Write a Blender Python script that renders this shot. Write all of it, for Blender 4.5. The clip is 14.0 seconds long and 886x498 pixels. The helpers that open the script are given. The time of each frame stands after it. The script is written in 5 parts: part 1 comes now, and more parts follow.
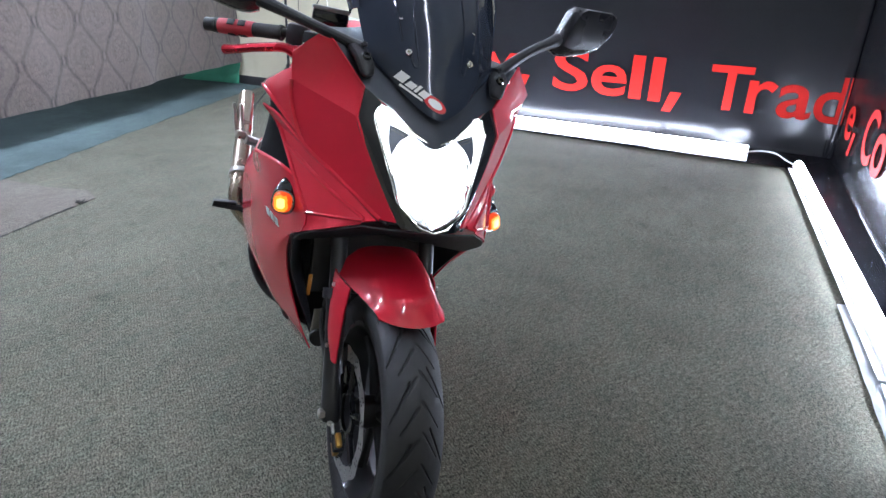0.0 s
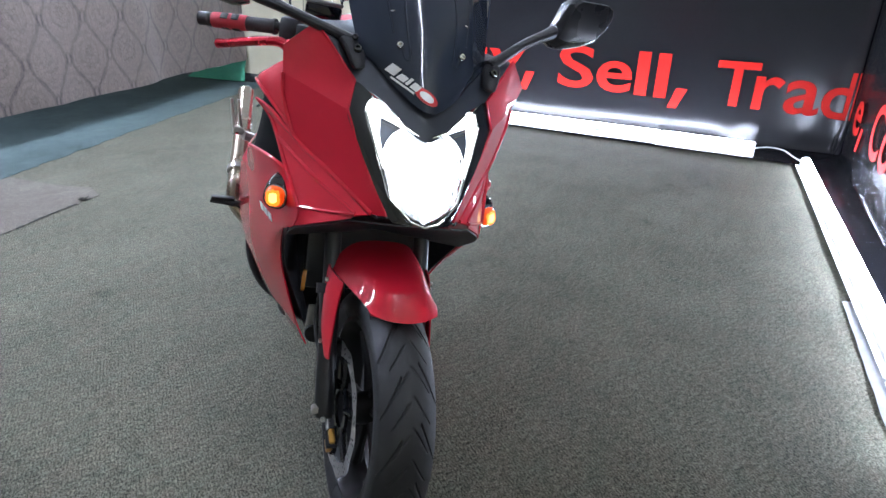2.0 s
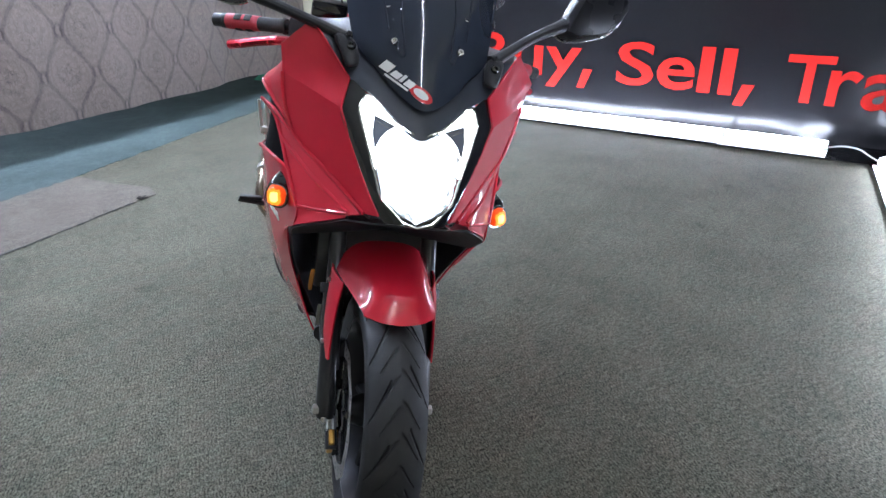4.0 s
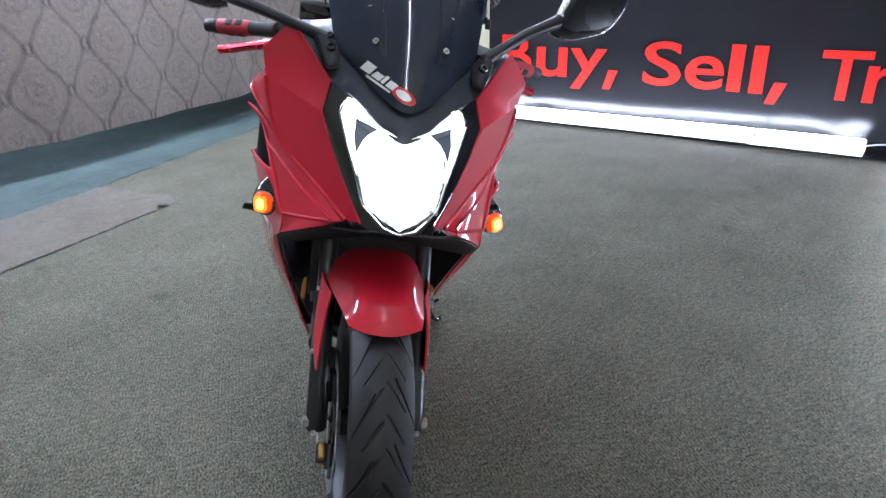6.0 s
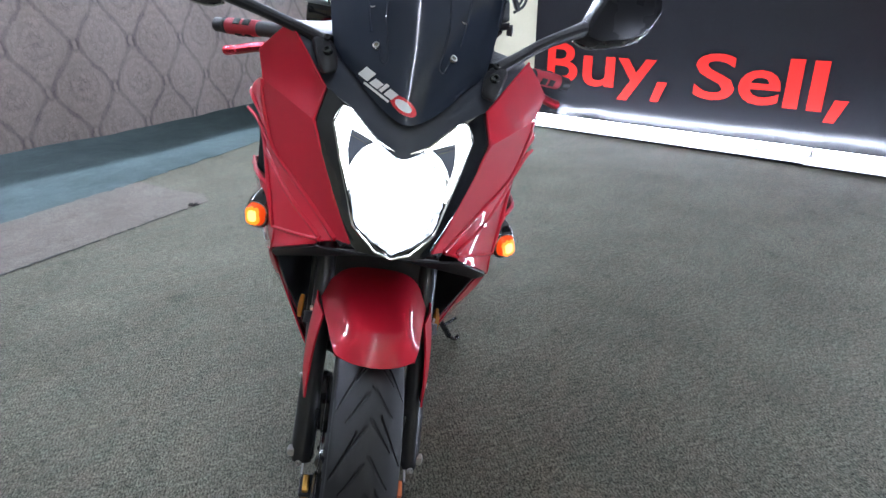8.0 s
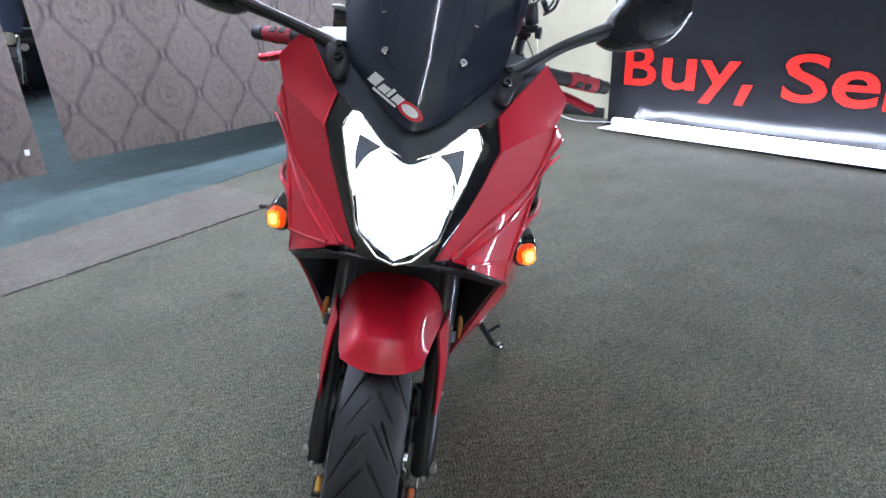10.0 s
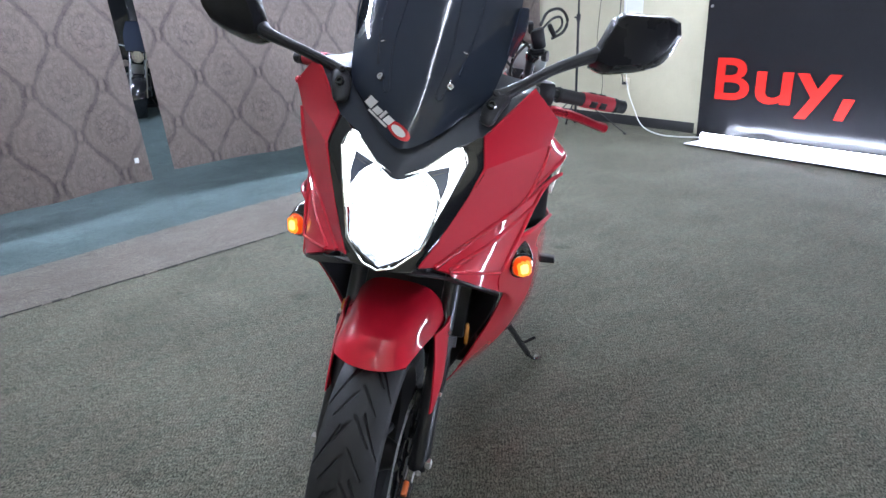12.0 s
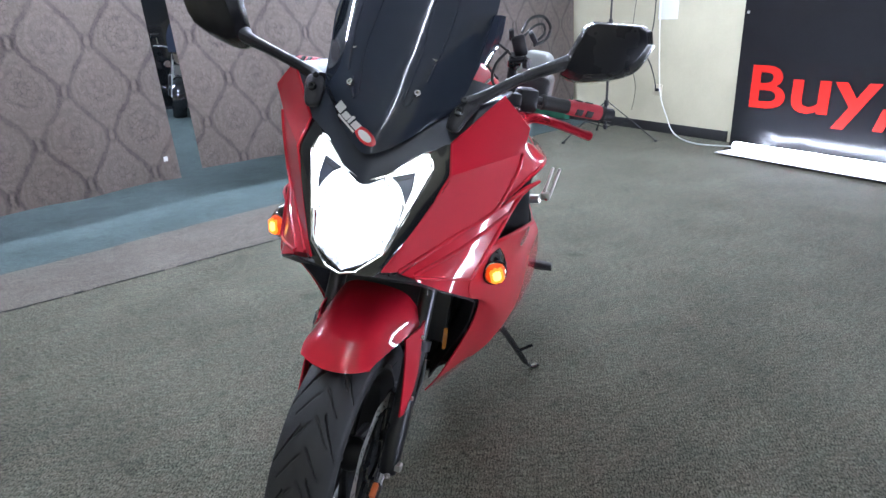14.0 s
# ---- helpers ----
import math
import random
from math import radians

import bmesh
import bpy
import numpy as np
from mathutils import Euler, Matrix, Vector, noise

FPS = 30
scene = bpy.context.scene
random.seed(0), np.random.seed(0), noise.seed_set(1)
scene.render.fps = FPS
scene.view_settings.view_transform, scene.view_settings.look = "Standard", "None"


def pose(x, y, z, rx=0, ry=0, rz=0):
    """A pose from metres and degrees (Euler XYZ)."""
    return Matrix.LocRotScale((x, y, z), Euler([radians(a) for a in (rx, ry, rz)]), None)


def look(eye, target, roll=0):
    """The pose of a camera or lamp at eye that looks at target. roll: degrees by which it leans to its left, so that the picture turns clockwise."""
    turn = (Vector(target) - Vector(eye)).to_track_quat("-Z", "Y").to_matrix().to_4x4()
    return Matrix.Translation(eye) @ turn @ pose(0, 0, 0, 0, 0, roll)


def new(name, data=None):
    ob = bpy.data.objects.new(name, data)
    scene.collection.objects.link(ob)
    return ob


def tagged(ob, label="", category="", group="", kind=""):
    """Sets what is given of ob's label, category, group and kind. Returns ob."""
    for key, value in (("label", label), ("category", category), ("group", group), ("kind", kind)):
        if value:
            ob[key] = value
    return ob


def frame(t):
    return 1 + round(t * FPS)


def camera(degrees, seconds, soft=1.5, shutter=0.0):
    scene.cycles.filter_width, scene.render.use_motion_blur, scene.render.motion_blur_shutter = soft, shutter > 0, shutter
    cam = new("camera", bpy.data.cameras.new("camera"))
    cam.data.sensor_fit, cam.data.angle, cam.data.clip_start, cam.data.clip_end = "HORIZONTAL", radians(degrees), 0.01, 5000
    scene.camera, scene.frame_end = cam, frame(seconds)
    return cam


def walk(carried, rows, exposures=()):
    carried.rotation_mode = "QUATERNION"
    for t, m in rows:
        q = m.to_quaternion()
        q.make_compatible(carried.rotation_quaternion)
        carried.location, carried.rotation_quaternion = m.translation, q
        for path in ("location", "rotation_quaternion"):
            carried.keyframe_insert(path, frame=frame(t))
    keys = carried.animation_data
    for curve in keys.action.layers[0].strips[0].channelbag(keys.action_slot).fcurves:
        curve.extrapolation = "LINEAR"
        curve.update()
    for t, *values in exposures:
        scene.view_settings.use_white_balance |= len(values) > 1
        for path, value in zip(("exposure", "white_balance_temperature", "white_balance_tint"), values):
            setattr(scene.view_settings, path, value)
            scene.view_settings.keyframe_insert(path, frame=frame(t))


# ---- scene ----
cam = camera(69.8, 14.0)
PATH = [
    (0, (0.038, 0.005, 1.259), (-0.724, 1.692, 0.502), 2.6),
    (0.5, (0.045, 0.005, 1.259), (-0.72, 1.689, 0.498), 2.4),
    (1, (0.046, 0.008, 1.255), (-0.718, 1.693, 0.494), 2.4),
    (1.5, (0.048, 0.016, 1.251), (-0.722, 1.696, 0.486), 2.4),
    (2, (0.064, 0.027, 1.248), (-0.719, 1.702, 0.485), 2.3),
    (2.5, (0.098, 0.052, 1.239), (-0.708, 1.717, 0.48), 2.1),
    (3, (0.128, 0.077, 1.234), (-0.719, 1.723, 0.477), 1.7),
    (3.5, (0.163, 0.093, 1.232), (-0.752, 1.703, 0.475), 0.7),
    (3.7, (0.168, 0.107, 1.239), (-0.769, 1.701, 0.476), 0.7),
    (5.8, (0.246, 0.216, 1.22), (-0.836, 1.726, 0.482), -1.5),
    (6, (0.227, 0.223, 1.221), (-0.831, 1.746, 0.471), -1.0),
    (6.5, (0.225, 0.271, 1.222), (-0.848, 1.783, 0.471), -0.8),
    (7, (0.217, 0.315, 1.217), (-0.895, 1.804, 0.477), -0.5),
    (7.5, (0.218, 0.346, 1.213), (-0.914, 1.823, 0.48), 0.3),
    (8, (0.221, 0.37, 1.213), (-0.947, 1.818, 0.479), 0.2),
    (8.2, (0.211, 0.384, 1.213), (-0.957, 1.83, 0.474), 0.5),
    (10.3, (0.329, 0.49, 1.209), (-1.064, 1.735, 0.495), -1.6),
    (10.5, (0.344, 0.502, 1.216), (-1.069, 1.725, 0.505), -1.8),
    (11, (0.405, 0.535, 1.226), (-1.08, 1.681, 0.533), -2.2),
    (11.5, (0.453, 0.559, 1.23), (-1.075, 1.653, 0.546), -2.3),
    (12, (0.508, 0.582, 1.231), (-1.054, 1.633, 0.556), -2.3),
    (12.5, (0.545, 0.6, 1.23), (-1.04, 1.615, 0.555), -2.4),
    (13, (0.573, 0.626, 1.231), (-1.032, 1.614, 0.56), -2.2),
    (13.5, (0.587, 0.657, 1.231), (-1.029, 1.629, 0.567), -2.0),
    (14, (0.589, 0.699, 1.232), (-1.04, 1.653, 0.571), -1.9),
]
walk(cam, [(t, look(eye, target, roll)) for t, eye, target, roll in PATH])

# ---- light: ceiling LED strips, floor battens, the machine's own lamps ----
world = bpy.data.worlds.new("world")
scene.world = world
world.use_nodes = True
world.node_tree.nodes["Background"].inputs[0].default_value = (0.5, 0.55, 0.6, 1)
world.node_tree.nodes["Background"].inputs[1].default_value = 0.02
scene.view_settings.exposure = 0.43
CEILING = 2.75


# ---- materials ----
def node(nt, kind, x=0, **values):
    n = nt.nodes.new(kind)
    for key, value in values.items():
        if key in n.inputs:
            n.inputs[key].default_value = value
    return n


def material(name, colour, rough=0.5, metal=0.0, vary=0.15, scale=30.0, bump=0.0, bump_scale=200.0, coat=0.0, dirt=0.0, dirt_scale=4.0, spec=0.5, aniso=1.0):
    """A principled surface with fine grain, broad stains and relief."""
    m = bpy.data.materials.new(name)
    m.use_nodes = True
    nt = m.node_tree
    p = nt.nodes["Principled BSDF"]
    tc = nt.nodes.new("ShaderNodeTexCoord")
    n1 = node(nt, "ShaderNodeTexNoise", Scale=scale, Detail=4.0)
    n2 = node(nt, "ShaderNodeTexNoise", Scale=dirt_scale, Detail=5.0, Roughness=0.6)
    nt.links.new(tc.outputs["Object"], n1.inputs["Vector"])
    nt.links.new(tc.outputs["Object"], n2.inputs["Vector"])
    r1 = nt.nodes.new("ShaderNodeMapRange")
    r1.inputs["To Min"].default_value, r1.inputs["To Max"].default_value = 1 - vary, 1 + vary
    nt.links.new(n1.outputs["Fac"], r1.inputs["Value"])
    r2 = nt.nodes.new("ShaderNodeMapRange")
    r2.inputs["From Min"].default_value, r2.inputs["From Max"].default_value = 0.35, 0.75
    r2.inputs["To Min"].default_value, r2.inputs["To Max"].default_value = 1.0, 1.0 - dirt
    nt.links.new(n2.outputs["Fac"], r2.inputs["Value"])
    mu = nt.nodes.new("ShaderNodeMath")
    mu.operation = "MULTIPLY"
    nt.links.new(r1.outputs[0], mu.inputs[0])
    nt.links.new(r2.outputs[0], mu.inputs[1])
    mix = nt.nodes.new("ShaderNodeVectorMath")
    mix.operation = "SCALE"
    mix.inputs[0].default_value = colour
    nt.links.new(mu.outputs[0], mix.inputs["Scale"])
    nt.links.new(mix.outputs[0], p.inputs["Base Color"])
    rr = nt.nodes.new("ShaderNodeMapRange")
    rr.inputs["To Min"].default_value, rr.inputs["To Max"].default_value = max(0.02, rough * 0.8), min(1, rough * 1.2)
    nt.links.new(n2.outputs["Fac"], rr.inputs["Value"])
    nt.links.new(rr.outputs[0], p.inputs["Roughness"])
    p.inputs["Metallic"].default_value = metal
    p.inputs["Coat Weight"].default_value = coat
    p.inputs["Coat Roughness"].default_value = 0.04
    p.inputs["Specular IOR Level"].default_value = spec
    if bump:
        nb = node(nt, "ShaderNodeTexNoise", Scale=bump_scale, Detail=3.0)
        nt.links.new(tc.outputs["Object"], nb.inputs["Vector"])
        b = node(nt, "ShaderNodeBump", Strength=bump, Distance=0.002)
        nt.links.new(nb.outputs["Fac"], b.inputs["Height"])
        nt.links.new(b.outputs[0], p.inputs["Normal"])
    return m


def glow(name, colour, strength):
    m = bpy.data.materials.new(name)
    m.use_nodes = True
    p = m.node_tree.nodes["Principled BSDF"]
    p.inputs["Base Color"].default_value = (0.8, 0.8, 0.8, 1)
    p.inputs["Emission Color"].default_value = (*colour, 1)
    p.inputs["Emission Strength"].default_value = strength
    return m


RED = material("red_paint", (0.58, 0.012, 0.032), 0.5, vary=0.04, scale=400, coat=0.85, dirt=0.04, spec=0.12)
RED_ANODISED = material("red_anodised", (0.55, 0.02, 0.04), 0.28, metal=0.8, vary=0.05)
BLACK_GLOSS = material("black_gloss", (0.012, 0.013, 0.015), 0.12, vary=0.1, coat=0.6)
SCREEN = material("smoked_screen", (0.022, 0.028, 0.042), 0.035, vary=0.05, spec=0.34)
BLACK = material("black_plastic", (0.017, 0.017, 0.020), 0.40, spec=0.3, vary=0.15, bump=0.25, bump_scale=900)
VENT_BLACK = material("vent_black", (0.010, 0.010, 0.011), 0.85, vary=0.2, spec=0.05)
FORK_BLACK = material("fork_black", (0.010, 0.010, 0.012), 0.35, vary=0.15)
FORK_TUBE = material("fork_tube", (0.055, 0.055, 0.058), 0.3, metal=0.8, vary=0.1)
MIRROR_HOUSING = material("mirror_housing", (0.014, 0.014, 0.017), 0.26, vary=0.1, bump=0.1, bump_scale=900, spec=0.36)
GREY_PLASTIC = material("grey_plastic", (0.034, 0.040, 0.054), 0.36, spec=0.35, vary=0.1, bump=0.2, bump_scale=900)
RUBBER = material("tyre_rubber", (0.014, 0.014, 0.016), 0.62, vary=0.2, scale=60, bump=0.3, bump_scale=500, dirt=0.2, dirt_scale=12)
GRIP = material("grip_rubber", (0.020, 0.020, 0.021), 0.7, vary=0.15, bump=0.5, bump_scale=600)
GRIP_RED = material("grip_red", (0.42, 0.025, 0.04), 0.6, vary=0.15, bump=0.5, bump_scale=600)
STEEL = material("brushed_steel", (0.55, 0.53, 0.49), 0.30, metal=0.75, vary=0.1, scale=80)
CHROME = material("chrome", (0.75, 0.75, 0.75), 0.10, metal=1.0, vary=0.03)
TITANIUM = material("titanium_steel", (0.36, 0.30, 0.235), 0.27, metal=1.0, vary=0.12, scale=20)
DISC = material("disc_steel", (0.55, 0.54, 0.52), 0.35, metal=0.55, vary=0.12, scale=120)
ALLOY = material("cast_alloy", (0.30, 0.30, 0.31), 0.4, metal=0.9, vary=0.1)
DARK_METAL = material("dark_metal", (0.03, 0.03, 0.032), 0.38, metal=0.6, vary=0.2)
GOLD = material("gold_anodised", (0.75, 0.42, 0.10), 0.3, metal=0.9, vary=0.08)
ORANGE_LABEL = material("orange_label", (0.70, 0.16, 0.04), 0.4, vary=0.05)
AMBER_REFLECTOR = material("amber_reflector", (0.42, 0.15, 0.02), 0.15, vary=0.1, coat=0.5)
WHITE_DECAL = material("white_decal", (0.8, 0.8, 0.8), 0.3, vary=0.03)
RED_DECAL = material("red_decal", (0.6, 0.02, 0.03), 0.3, vary=0.03)
RED_VINYL = material("red_vinyl", (0.45, 0.015, 0.011), 0.6, vary=0.05, dirt=0.08, spec=0.1)
SEAT = material("seat_vinyl", (0.02, 0.02, 0.021), 0.55, vary=0.15, bump=0.3, bump_scale=700)
GREY_LID = material("grey_lid", (0.27, 0.29, 0.28), 0.4, vary=0.06, dirt=0.1)
MIRROR = material("mirror_glass", (0.85, 0.87, 0.9), 0.02, metal=1.0, vary=0.0)
WALL = material("cream_wall", (0.57, 0.525, 0.375), 0.75, vary=0.04, scale=60, bump=0.15, bump_scale=150, dirt=0.12, dirt_scale=2)
WHITE_PAINT = material("white_paint", (0.78, 0.78, 0.77), 0.6, vary=0.03, dirt=0.08)
CEILING_TILE = material("ceiling_tile", (0.7, 0.7, 0.68), 0.9, vary=0.08, bump=0.4, bump_scale=120, dirt=0.1)
BASEBOARD = material("black_baseboard", (0.018, 0.018, 0.019), 0.5, vary=0.15, dirt=0.2)
BATTEN = material("white_batten", (0.8, 0.8, 0.8), 0.4, vary=0.03)
CABLE_WHITE = material("white_cable", (0.75, 0.75, 0.72), 0.5, vary=0.03)
CABLE_BLACK = material("black_cable", (0.02, 0.02, 0.02), 0.5, vary=0.1)
GREEN_CLOTH = material("green_cloth", (0.02, 0.16, 0.09), 0.8, vary=0.15, bump=0.4, bump_scale=300)
PAPER = material("white_paper", (0.8, 0.8, 0.8), 0.8, vary=0.02)
PLATE = material("ivory_plate", (0.60, 0.54, 0.40), 0.4, vary=0.03)
TRIM_PLASTIC = material("cloudy_plastic", (0.42, 0.43, 0.44), 0.30, vary=0.12, scale=25, dirt=0.25, dirt_scale=9)
TAG = material("white_tag", (0.75, 0.75, 0.72), 0.7, vary=0.03)

TUBE_GLOW = glow("led_tube", (0.84, 0.95, 1.21), 60.0)
LED_DOT = glow("led_dot", (0.85, 0.95, 1.17), 160.0)
PANEL_GLOW = glow("ceiling_tube", (0.83, 0.95, 1.245), 208.0)
HEAD_GLOW = glow("headlight_bulb", (0.90, 0.96, 1.0), 9.0)
DRL_GLOW = glow("running_light", (0.90, 0.96, 1.0), 5.0)
AMBER_GLOW = glow("indicator_bulb", (1.0, 0.66, 0.16), 2.0)
AMBER_HALO = glow("indicator_reflector", (1.0, 0.27, 0.02), 1.2)
AMBER_LENS = glow("amber_lens", (1.0, 0.075, 0.006), 0.5)
for lamp in (AMBER_GLOW, AMBER_HALO, AMBER_LENS):
    lamp.node_tree.nodes["Principled BSDF"].inputs["Base Color"].default_value = (0.5, 0.08, 0.005, 1)


def carpet(name, colour, other, loops=1.0, patches=0.15):
    """Woven carpet: slanting rows of gaps between the tufts, their shade painted into the colour, gathered in soft
    bands, fine grain, trodden patches and a few stains.
    """
    m = material(name, colour, 0.95, vary=0.0, spec=0.1)
    nt = m.node_tree
    p = nt.nodes["Principled BSDF"]
    tc = nt.nodes.new("ShaderNodeTexCoord")

    def noise_at(turn, stretch, scale, detail, rough=0.5):
        mp = nt.nodes.new("ShaderNodeMapping")
        mp.inputs["Rotation"].default_value = (0, 0, radians(-turn))
        nt.links.new(tc.outputs["Object"], mp.inputs["Vector"])
        st = nt.nodes.new("ShaderNodeVectorMath")
        st.operation = "MULTIPLY"
        st.inputs[1].default_value = (1.0 / stretch, 1.0, 1.0)
        nt.links.new(mp.outputs[0], st.inputs[0])
        n = node(nt, "ShaderNodeTexNoise", Scale=scale, Detail=detail, Roughness=rough)
        nt.links.new(st.outputs[0], n.inputs["Vector"])
        return n

    def ranged(value, a, b, lo, hi):
        n = nt.nodes.new("ShaderNodeMapRange")
        n.inputs["From Min"].default_value, n.inputs["From Max"].default_value = a, b
        n.inputs["To Min"].default_value, n.inputs["To Max"].default_value = lo, hi
        nt.links.new(value, n.inputs["Value"])
        return n.outputs[0]

    def times(a, b):
        n = nt.nodes.new("ShaderNodeMath")
        n.operation = "MULTIPLY"
        nt.links.new(a, n.inputs[0])
        nt.links.new(b, n.inputs[1])
        return n.outputs[0]

    gaps = noise_at(141, 2.2, 215.0, 2.5, 0.6)
    rows = noise_at(60, 2.0, 70.0, 3.5, 0.65)
    bands = noise_at(88, 5.0, 9.0, 3.0)
    grain = noise_at(20, 1.4, 240.0, 4.0, 0.7)
    broad = noise_at(0, 1.0, 1.7, 4.0, 0.6)
    stain = noise_at(0, 1.0, 6.5, 4.0, 0.6)
    tint = noise_at(88, 1.8, 13.0, 6.0, 0.75)
    pit = ranged(gaps.outputs["Fac"], 0.49, 0.58, 0.0, 1.0)
    where = ranged(bands.outputs["Fac"], 0.34, 0.62, 0.72, 1.0)
    gap_shade = times(pit, where)
    # colour darkens where the relief sinks: painted shade between the tufts
    k = ranged(gap_shade, 0.0, 1.0, 1.26, 1.26 - 0.92 * loops)
    k = times(k, ranged(rows.outputs["Fac"], 0.3, 0.7, 1.0 - 0.38 * loops, 1.0 + 0.38 * loops))
    # fine grain, its wide range also painting glints on the loops
    k = times(k, ranged(grain.outputs["Fac"], 0.3, 0.7, 0.30, 1.70))
    # ribs of the weave, 11 mm apart, a little uneven
    turned = nt.nodes.new("ShaderNodeMapping")
    turned.inputs["Rotation"].default_value = (0, 0, radians(-141))
    nt.links.new(tc.outputs["Object"], turned.inputs["Vector"])
    axes = nt.nodes.new("ShaderNodeSeparateXYZ")
    nt.links.new(turned.outputs[0], axes.inputs[0])
    phase = nt.nodes.new("ShaderNodeMath")
    phase.operation = "MULTIPLY_ADD"
    nt.links.new(axes.outputs["Y"], phase.inputs[0])
    phase.inputs[1].default_value = 2 * math.pi / 0.011
    nt.links.new(ranged(rows.outputs["Fac"], 0.0, 1.0, 0.0, 11.0), phase.inputs[2])
    rib = nt.nodes.new("ShaderNodeMath")
    rib.operation = "SINE"
    nt.links.new(phase.outputs[0], rib.inputs[0])
    k = times(k, ranged(rib.outputs[0], -1.0, 1.0, 1.0 - 0.13 * loops, 1.0 + 0.13 * loops))
    k = times(k, ranged(broad.outputs["Fac"], 0.3, 0.7, 1 - patches, 1 + patches))
    k = times(k, ranged(stain.outputs["Fac"], 0.62, 0.74, 1.0, 0.66))
    mix = nt.nodes.new("ShaderNodeMix")
    mix.data_type = "RGBA"
    colour_in, colour_out = [q for q in mix.inputs if q.type == "RGBA"], [q for q in mix.outputs if q.type == "RGBA"][0]
    colour_in[0].default_value, colour_in[1].default_value = (*colour, 1), (*other, 1)
    nt.links.new(ranged(tint.outputs["Fac"], 0.35, 0.65, 0.0, 1.0), mix.inputs[0])
    sc = nt.nodes.new("ShaderNodeVectorMath")
    sc.operation = "SCALE"
    nt.links.new(colour_out, sc.inputs[0])
    nt.links.new(k, sc.inputs["Scale"])
    nt.links.new(sc.outputs[0], p.inputs["Base Color"])
    b = node(nt, "ShaderNodeBump", Strength=0.55 * loops, Distance=0.005)
    nt.links.new(times(ranged(pit, 0, 1, 1.0, 0.3), ranged(grain.outputs["Fac"], 0.25, 0.75, 0.35, 1.0)), b.inputs["Height"])
    nt.links.new(b.outputs[0], p.inputs["Normal"])
    return m


CARPET = carpet("grey_green_carpet", (0.090, 0.094, 0.071), (0.113, 0.102, 0.077))
CARPET_STRIP = carpet("worn_grey_carpet", (0.103, 0.089, 0.075), (0.120, 0.106, 0.090), 0.6, 0.18)
CARPET_TEAL = carpet("teal_carpet", (0.050, 0.070, 0.070), (0.064, 0.087, 0.086), 0.5, 0.20)


def damask():
    """Taupe curtain cloth with a darker ogee lattice and ringed medallions."""
    m = material("damask_cloth", (0.4, 0.34, 0.33), 0.7, vary=0.05, bump=0.3, bump_scale=500)
    nt = m.node_tree
    p = nt.nodes["Principled BSDF"]
    uv = nt.nodes.new("ShaderNodeUVMap")
    wob = node(nt, "ShaderNodeTexNoise", Scale=8.0, Detail=3.0)
    nt.links.new(uv.outputs[0], wob.inputs["Vector"])
    add = nt.nodes.new("ShaderNodeVectorMath")
    add.operation = "MULTIPLY_ADD"
    nt.links.new(wob.outputs["Color"], add.inputs[0])
    add.inputs[1].default_value = (0.09, 0.075, 0)
    nt.links.new(uv.outputs[0], add.inputs[2])
    sep = nt.nodes.new("ShaderNodeSeparateXYZ")
    nt.links.new(add.outputs[0], sep.inputs[0])

    def op(kind, a, b=0.0, c=0.0):
        n = nt.nodes.new("ShaderNodeMath")
        n.operation = kind
        for i, v in enumerate((a, b, c)):
            if isinstance(v, (int, float)):
                n.inputs[i].default_value = v
            else:
                nt.links.new(v, n.inputs[i])
        return n.outputs[0]

    x, y = sep.outputs[0], sep.outputs[1]
    c = op("COSINE", op("MULTIPLY", y, 2 * math.pi))

    def wrapped(v):
        return op("SUBTRACT", v, op("ROUND", v))

    def ranged(value, a, b, lo, hi):
        n = nt.nodes.new("ShaderNodeMapRange")
        for key, v in (("From Min", a), ("From Max", b), ("To Min", lo), ("To Max", hi)):
            n.inputs[key].default_value = v
        nt.links.new(value, n.inputs["Value"])
        return n.outputs[0]

    def band(value, width, soft):
        """1 where the value is small, 0 away from there."""
        return ranged(value, width, width + soft, 1.0, 0.0)

    wave = op("MULTIPLY", c, 0.185)
    d0 = op("ABSOLUTE", wrapped(op("SUBTRACT", x, wave)))
    d1 = op("ABSOLUTE", wrapped(op("ADD", op("SUBTRACT", x, 0.5), wave)))
    edge = op("MINIMUM", d0, d1)

    def oval(cx, cy, rx, ry):
        """How far out one is in an oval that repeats with the cloth: 1 on its rim."""
        dx = op("DIVIDE", wrapped(op("SUBTRACT", x, cx)), rx)
        dy = op("DIVIDE", wrapped(op("SUBTRACT", y, cy)), ry)
        return op("SQRT", op("ADD", op("MULTIPLY", dx, dx), op("MULTIPLY", dy, dy)))

    big = op("MINIMUM", oval(0.75, 0.0, 0.36, 0.34), oval(0.25, 0.5, 0.36, 0.34))
    low = op("MINIMUM", oval(0.75, 0.06, 0.20, 0.16), oval(0.25, 0.56, 0.20, 0.16))
    small = op("MINIMUM", oval(0.25, 0.0, 0.055, 0.075), oval(0.75, 0.5, 0.055, 0.075))
    fine = node(nt, "ShaderNodeTexNoise", Scale=11.0, Detail=5.0, Roughness=0.65, Distortion=1.2)
    nt.links.new(uv.outputs[0], fine.inputs["Vector"])
    worn = node(nt, "ShaderNodeTexNoise", Scale=2.2, Detail=3.0)
    nt.links.new(uv.outputs[0], worn.inputs["Vector"])
    scroll = node(nt, "ShaderNodeTexVoronoi", Scale=17.0, Randomness=1.0)
    scroll.feature = "DISTANCE_TO_EDGE"
    warp = nt.nodes.new("ShaderNodeVectorMath")
    warp.operation = "MULTIPLY_ADD"
